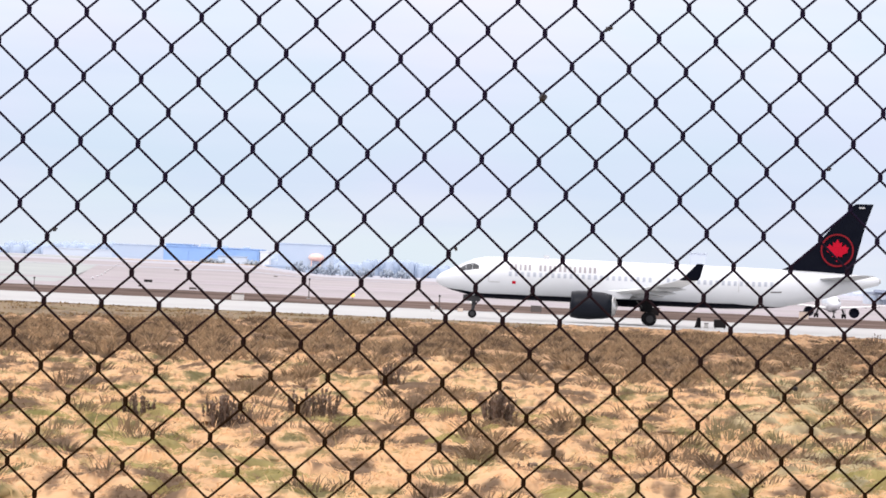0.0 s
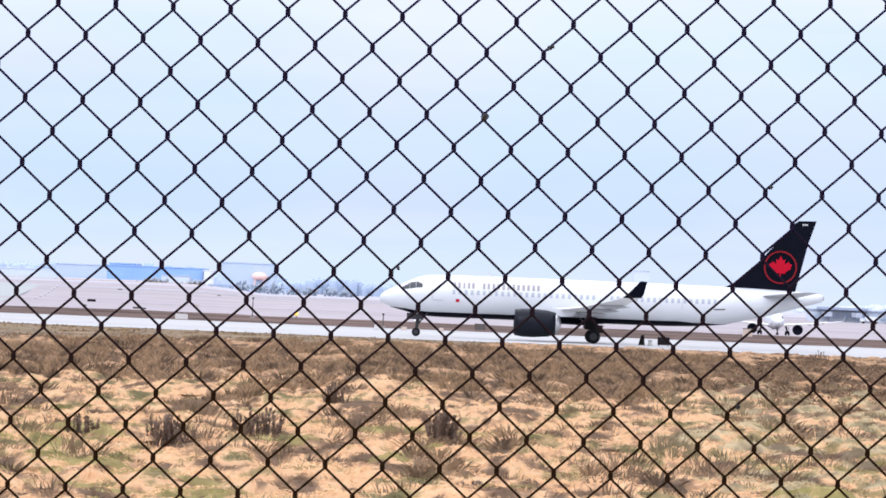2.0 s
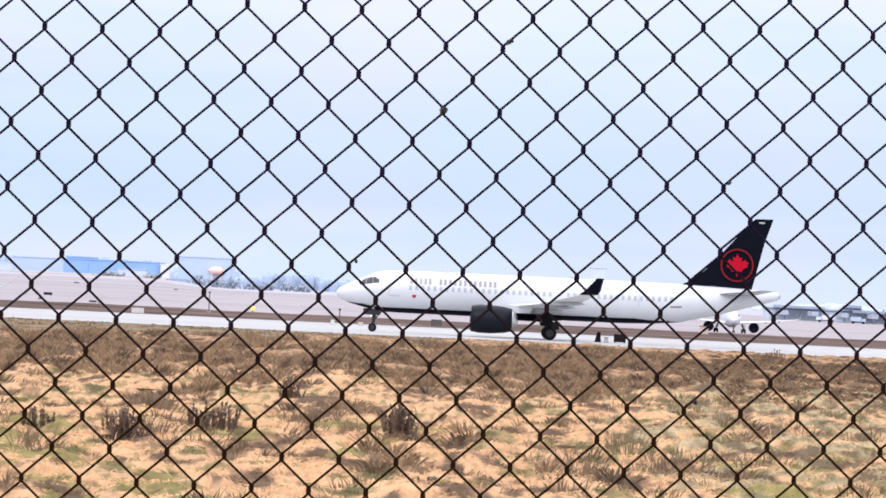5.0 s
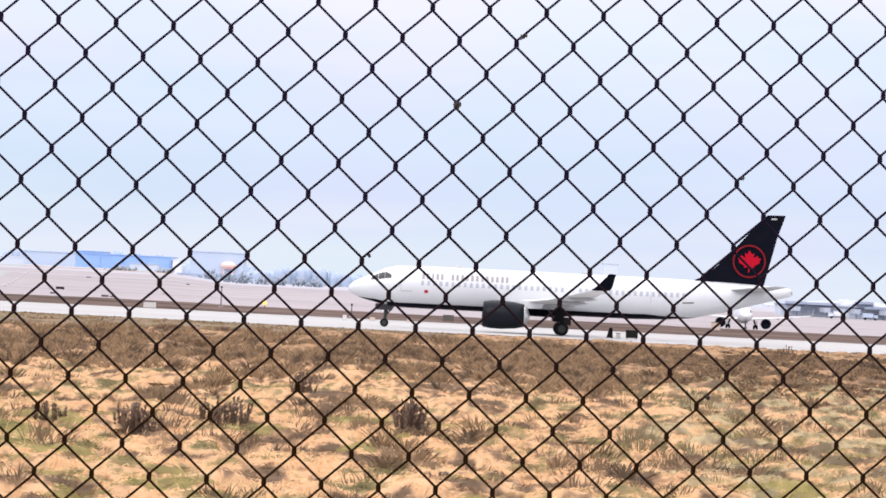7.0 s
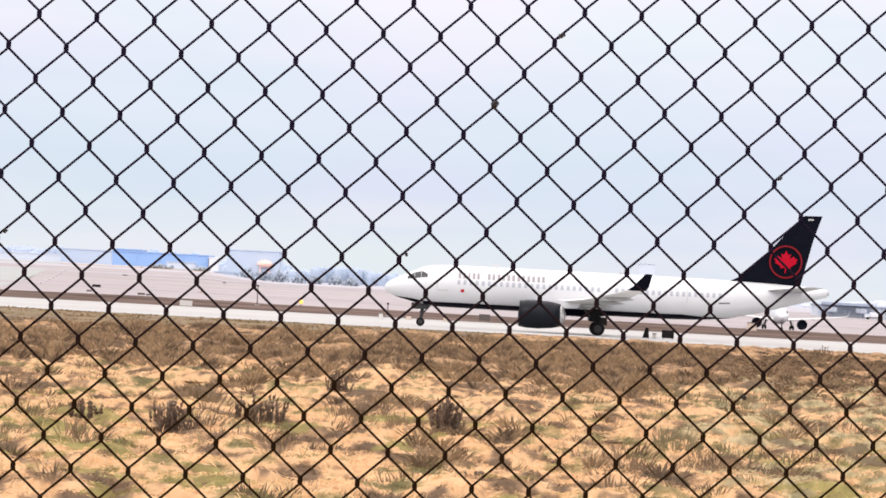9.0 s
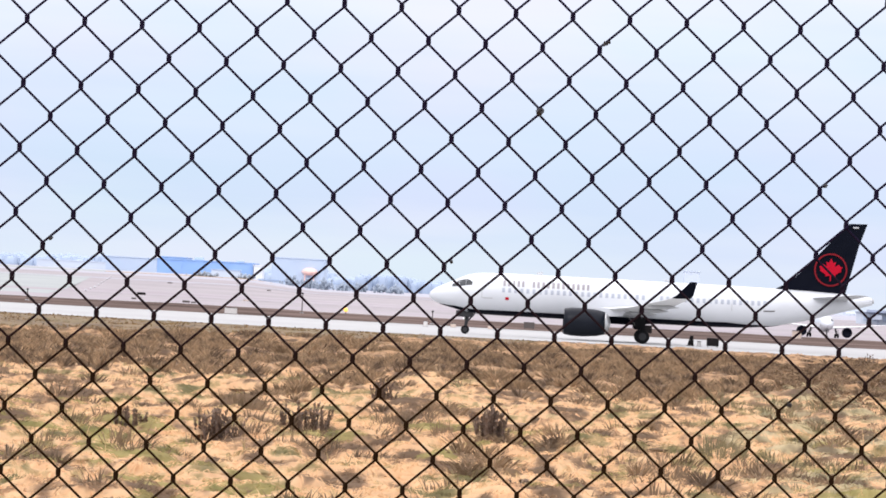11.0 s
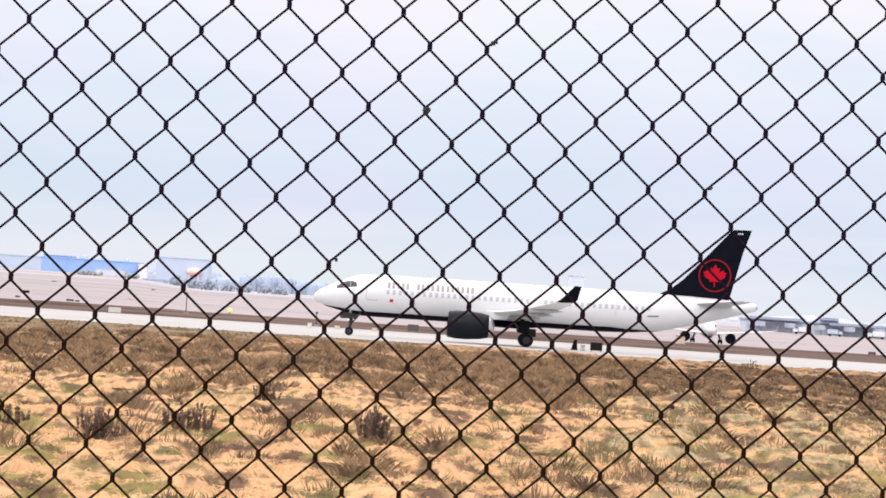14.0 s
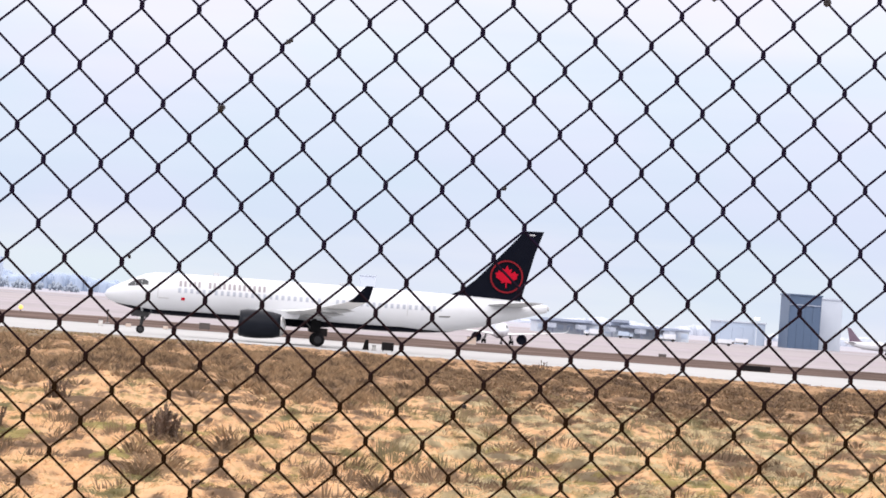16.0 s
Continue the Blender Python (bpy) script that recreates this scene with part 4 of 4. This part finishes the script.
def building(name, x0, x1, y, h, depth, wall, roof, label, windows=0, rows=1, door=False, gable=0.0):
    w = x1 - x0
    base = ground_z((x0 + x1) / 2, y)
    h -= base
    p = thing(name, ((x0 + x1) / 2, y, base - 0.1), label, "building")
    part("wall", boxed((0, depth / 2, h / 2), (w, depth, h), 0.05), wall, p)
    if gable:
        prof = [(-w / 2 - 0.5, h), (-w / 4, h + gable * 0.75), (0, h + gable), (w / 4, h + gable * 0.75), (w / 2 + 0.5, h)]
        part("roof", rings(bmesh.new(), [[(x, -0.5, z + 0.02) for x, z in prof], [(x, depth + 0.5, z + 0.02) for x, z in prof]]), roof, p)
    else:
        part("roof", boxed((0, depth / 2, h + 0.3), (w + 0.8, depth + 0.8, 0.6), 0.05), roof, p)
    if windows:
        ww = w / windows
        first = None
        for r in range(rows):
            for i in range(windows):
                if first is None:
                    first = part("window", boxed((0, 0, 0), (ww * 0.62, 0.12, h / rows * 0.45)), M_WINDOW, p)
                    ob = first
                else:
                    ob = new("window", first.data)
                    ob.parent = p
                ob.location = (-w / 2 + ww * (i + 0.5), -0.05, h * (r + 0.55) / rows)
    if door:
        for k in range(4):
            part("hangar_door", boxed((-w * 0.36 + k * w * 0.24, -0.15, h * 0.4), (w * 0.235, 0.3, h * 0.8), 0.03), wall, p)
    return p


b = building("hangar", 219.2, 231.2, 1900, 20.0, 30, M_STEEL, M_STEEL, "tall slate blue hangar block with a flat roof", door=True)
part("drip_rail", boxed((0, -0.35, 16.6), (12.0, 0.2, 0.4)), M_NAVY, b)
building("hangar", 197, 214, 1930, 8.3, 40, M_PALEBLUE, M_OFFWHITE, "low grey hangar paled by haze beside the tall block", door=True)
building("hangar", 231.8, 243, 1930, 19.5, 40, M_OFFWHITE, M_OFFWHITE, "tall hangar hazed off-white beside the slate one")
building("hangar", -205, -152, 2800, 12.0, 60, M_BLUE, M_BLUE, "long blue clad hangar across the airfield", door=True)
building("warehouse", -250, -220, 3000, 12.4, 50, M_PALEBLUE, M_PALEBLUE, "warehouse hazed pale blue across the airfield")
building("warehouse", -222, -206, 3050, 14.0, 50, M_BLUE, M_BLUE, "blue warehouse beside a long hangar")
building("warehouse", -152, -121, 3000, 17.0, 50, M_PALEBLUE, M_PALEBLUE, "high warehouse hazed pale blue with a flat roof")
building("warehouse", -32, -1.5, 3000, 11.0, 50, M_HAZEBLUE, M_HAZEBLUE, "warehouse hazed pale blue with a curved roof", gable=4.5)
building("office_tower", 91.2, 100.4, 3000, 22.0, 14, M_OFFWHITE, M_OFFWHITE, "office tower hazed pale blue far across the airfield")
building("office_tower", 173, 180.2, 3200, 16.6, 14, M_OFFWHITE, M_OFFWHITE, "office tower hazed pale far across the airfield")
building("warehouse", -320, -262, 3300, 9.0, 50, M_OFFWHITE, M_OFFWHITE, "low warehouse hazed off-white far across the airfield")
building("warehouse", 20, 70, 3300, 9.0, 50, M_OFFWHITE, M_OFFWHITE, "low warehouse hazed off-white far across the airfield")

# bridge cladding lightened so that its colour holds the haze
M_BRIDGE = mat("hazed_bridge_cladding", (0.42, 0.47, 0.56), rough=0.6, scale=0.3)
# terminal with a long dark roof and boarding bridges
t = building("terminal", 113, 165, 1720, 3.4, 30, M_OFFWHITE, M_NAVY, "low terminal pier with a dark blue roof paled by haze", windows=16)
for x0, w, z in ((-16, 17, 4.6), (2, 6, 5.6), (12, 20, 4.0)):
    part("roof_block", boxed((x0, -2, z), (w, 6, 0.9), 0.05), M_NAVY, t)
part("upper_wall", boxed((2, -1, 4.7), (6, 5, 1.4), 0.05), M_NAVY, t)
for k in range(5):
    br = part("boarding_bridge", boxed((-22 + 10 * k, -14, 2.6), (2.2, 22, 1.6), 0.1), M_BRIDGE, t)
    part("bridge_leg", boxed((-22 + 10 * k, -22, 0.9), (0.6, 0.6, 1.8)), M_NAVY, br)

# water tower with a pale orange tank
p = thing("water_tower", (-129.4, 3000, 0), "pale orange water tower on slender legs", "tower")
M_ORANGE = mat("pale_orange_paint", (0.85, 0.50, 0.42), (0.80, 0.60, 0.55), rough=0.6, scale=0.3)
part("tank", turned(bmesh.new(), [(7.6, 1.5), (8.0, 3.6), (9.3, 4.8), (10.8, 4.2), (11.8, 2.4), (12.2, 0.3)], "z", (0, 0, 0), 24), M_ORANGE, p, smooth=True)
for sx, sy in ((-2.6, -2.6), (2.6, -2.6), (-2.6, 2.6), (2.6, 2.6)):
    part("leg", tube(bmesh.new(), [(sx, sy, 0), (sx, sy, 8.2)], 0.35, 8), M_ORANGE, p)


def flood_mast(x, y, h, label):
    p = thing("floodlight_mast", (x, y, ground_z(x, y)), label, "light mast", "floodlight masts on the apron")
    part("mast", tube(bmesh.new(), [(0, 0, 0), (0, 0, h - 0.3)], [0.22, 0.12], 8), M_OFFWHITE, p)
    part("crossbar", boxed((0, 0, h - 0.2), (1.9, 0.2, 0.2), 0.03), M_GREY, p)
    for sx in (-0.6, 0, 0.6):
        part("floodlight", turned(bmesh.new(), [(-0.2, 0.05), (-0.14, 0.42), (0.1, 0.46), (0.2, 0.2)], "y", (sx, -0.2, h + 0.15), 14), M_LAMP, p, "lit warm floodlight", smooth=True)


for x, h in ((2.4, 10.3), (16.3, 10.3), (31, 10.4), (45.9, 10.3), (60, 10.6), (102.6, 11.2), (203.0, 9.9)):
    flood_mast(x, 1860 if x > 200 else 2000, h, "slim apron mast with lit floodlights")


# the bluish foliage colour stands in for haze over the trees
def far_tree(x, y, w, h, seed):
    r = random.Random(seed)
    p = thing("tree", (x, y, ground_z(x, y)), "dark tree hazed bluish far across the airfield", "tree", "trees across the airfield")
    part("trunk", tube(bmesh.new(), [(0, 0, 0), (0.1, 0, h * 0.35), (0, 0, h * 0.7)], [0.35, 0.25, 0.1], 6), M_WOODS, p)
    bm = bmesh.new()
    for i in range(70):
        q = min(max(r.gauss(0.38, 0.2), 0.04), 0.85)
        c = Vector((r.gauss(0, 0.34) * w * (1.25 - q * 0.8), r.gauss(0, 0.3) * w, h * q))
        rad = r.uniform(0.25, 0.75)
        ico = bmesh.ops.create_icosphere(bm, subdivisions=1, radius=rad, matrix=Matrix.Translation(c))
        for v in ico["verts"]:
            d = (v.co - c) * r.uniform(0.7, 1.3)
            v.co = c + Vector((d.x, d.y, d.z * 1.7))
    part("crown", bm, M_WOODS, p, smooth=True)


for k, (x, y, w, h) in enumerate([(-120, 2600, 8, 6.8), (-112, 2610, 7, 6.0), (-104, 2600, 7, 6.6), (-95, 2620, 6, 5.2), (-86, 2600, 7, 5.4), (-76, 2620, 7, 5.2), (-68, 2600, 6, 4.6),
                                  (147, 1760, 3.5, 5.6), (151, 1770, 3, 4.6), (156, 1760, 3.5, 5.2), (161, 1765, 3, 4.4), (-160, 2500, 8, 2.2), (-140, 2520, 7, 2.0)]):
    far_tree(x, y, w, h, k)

# trim of the blue hangar row: rooftop units, pale door stripes and a white end block
M_TRIM = mat("white_trim", (0.74, 0.77, 0.82), rough=0.6, scale=0.2)
for x, y, w, h, name in ((-183, 2798, 5, 1.6, "rooftop_unit"), (-172, 2798, 3, 1.0, "rooftop_unit"), (-160, 2798, 4, 0.9, "rooftop_unit")):
    p = thing(name, (x, 2815, 12.5), "small pale rooftop unit on the blue hangar", "roof unit", "rooftop units on the hangar")
    part("casing", boxed((0, 0, h / 2), (w, 3, h), 0.1), M_PALEBLUE, p)
    part("vent", boxed((w * 0.2, 0, h + 0.15), (w * 0.3, 1.6, 0.3), 0.05), M_TRIM, p)
building("annex", -151.4, -146.5, 2795, 11.0, 20, M_TRIM, M_TRIM, "small white block at the end of a blue hangar")
building("annex", -140, -92, 2640, 3.6, 14, M_PALEBLUE, M_HAZEBLUE, "long low shed hazed pale blue behind the apron")
building("annex", -160, -146, 2560, 7.4, 14, M_OFFWHITE, M_HAZEBLUE, "low shed hazed pale in front of the hangars")


def truck(x, y, w, h, label, body=None, cab_left=True):
    """A small airport truck side-on: box body, cab and wheels."""
    p = thing("service_truck", (x, y, ground_z(x, y) + 0.09), label, "truck", "service trucks on the apron")
    k = -1 if cab_left else 1
    part("cargo_box", boxed((-k * w * 0.14, 0, 0.75 + h * 0.36), (w * 0.68, 2.2, h * 0.72), 0.08), body or M_TRIM, p)
    cab = part("cab", boxed((k * w * 0.36, 0, 0.6 + h * 0.27), (w * 0.26, 2.1, h * 0.55), 0.15), body or M_TRIM, p)
    part("windscreen", boxed((k * w * 0.36, -1.06, 0.7 + h * 0.38), (w * 0.16, 0.06, h * 0.2), 0.01), M_WINDOW, cab)
    part("chassis", boxed((0, 0, 0.6), (w * 0.95, 1.6, 0.25), 0.03), M_LEG, p)
    for sx in (-0.32, 0.34):
        for sy in (-0.9, 0.9):
            wheel(p, "wheel", (w * sx, sy, 0.46), 0.46, 0.3)


truck(9.5, 1500, 6.5, 3.6, "white high-sided service truck on the apron")
truck(41, 1950, 6.0, 2.6, "white service truck far out on the apron", cab_left=False)
truck(127, 1650, 6.0, 2.2, "white truck in front of the terminal pier")
truck(138, 1655, 5.0, 2.0, "pale blue truck in front of the terminal pier", M_PALEBLUE, False)
truck(152, 1660, 6.0, 2.4, "white truck in front of the terminal pier")
truck(170, 1660, 7.0, 1.9, "low white truck beside the terminal pier")
truck(199, 1880, 7.0, 2.0, "white truck beside a pale hangar")


for x, y, w, m in ((-51, 760, 1.1, M_POST), (-72, 930, 0.9, M_POST), (-117, 1660, 1.6, M_POST), (-60, 1084, 1.1, M_CREAM), (-82, 1610, 1.2, M_POST), (20, 828, 1.4, M_CREAM), (-57, 868, 0.8, M_POST)):
    panel_sign(x, y, w, 0.26, 0.06, "small low board on the apron", m)


# white marker lights in a row across the apron
def marker_light(x, y):
    p = thing("marker_light", (x, y, ground_z(x, y) + 0.05), "small white marker light on the apron edge", "light", "marker lights on the apron")
    part("base", turned(bmesh.new(), [(0, 0.18), (0.1, 0.16), (0.16, 0.08)], "z", (0, 0, 0), 10), M_POST, p)
    part("globe", turned(bmesh.new(), [(0.16, 0.08), (0.24, 0.17), (0.36, 0.15), (0.42, 0.03)], "z", (0, 0, 0), 12), M_TRIM, p, "white globe", smooth=True)


for k in range(9):
    marker_light(-100 - 6.5 * k, 1150 + 88 * k)

# green infield on the far side, with haze put into its pale colour
M_MINT = mat("hazed_green_infield", (0.345, 0.365, 0.36), (0.31, 0.325, 0.325), rough=1.0, scale=0.05, coarse=0.01, spec=0.0)
tagged(sheet("infield", [900, 1000, 1200, 1500, 1800, 2200, 2600], lambda y: np.linspace(-0.34 * y, -0.076 * y - 18, 30), M_MINT, 0.05), "grass field hazed pale green beside the apron", "infield", kind="structure")

# horizon woods, haze put into their pale colour; uncountable clumps in one mesh
M_HAZEWOOD = mat("hazed_distant_woods", (0.44, 0.485, 0.57), (0.48, 0.52, 0.60), rough=1.0, scale=0.02, coarse=0.004)
M_HAZEWOOD2 = mat("hazed_bluish_woods", (0.31, 0.38, 0.50), (0.35, 0.42, 0.535), rough=1.0, scale=0.02, coarse=0.004)


def far_woods(count, y0, x0, x1, low, high, wide, material, label, seed):
    """Lumpy crowns of trees that melt together; the haze lies in their base colour."""
    r = random.Random(seed)
    verts, faces = [], []
    prof = ((0.0, 1.0), (0.6, 0.97), (0.9, 0.78), (0.98, 0.42))
    for i in range(count):
        x = r.uniform(x0, x1)
        hgt = (low + high * max(0.5 + noise.noise((x / 60, seed, 1.7)) + 0.4 * noise.noise((x / 17, seed, 4.1)), 0.05)) * r.uniform(0.7, 1.08)
        wd, y = wide * r.uniform(0.5, 1.3), y0 + r.uniform(0, 80)
        o = len(verts)
        for v, q in prof:
            for k in range(8):
                a = math.tau * k / 8
                g = wd * q * r.uniform(0.85, 1.15)
                verts.append((x + g * math.cos(a), y + g * math.sin(a), max(hgt * v * r.uniform(0.94, 1.06) - 0.5, -0.5)))
        verts.append((x, y, hgt))
        for j in range(3):
            for k in range(8):
                faces.append((o + 8 * j + k, o + 8 * j + (k + 1) % 8, o + 8 * j + 8 + (k + 1) % 8, o + 8 * j + 8 + k))
        faces += [(o + 24 + k, o + 24 + (k + 1) % 8, o + 32) for k in range(8)]
    me = bpy.data.meshes.new("far_woods")
    me.from_pydata(verts, [], faces)
    me.materials.append(material)
    me.polygons.foreach_set("use_smooth", [True] * len(me.polygons))
    return tagged(new("far_woods", me), label, "woods", kind="stuff")


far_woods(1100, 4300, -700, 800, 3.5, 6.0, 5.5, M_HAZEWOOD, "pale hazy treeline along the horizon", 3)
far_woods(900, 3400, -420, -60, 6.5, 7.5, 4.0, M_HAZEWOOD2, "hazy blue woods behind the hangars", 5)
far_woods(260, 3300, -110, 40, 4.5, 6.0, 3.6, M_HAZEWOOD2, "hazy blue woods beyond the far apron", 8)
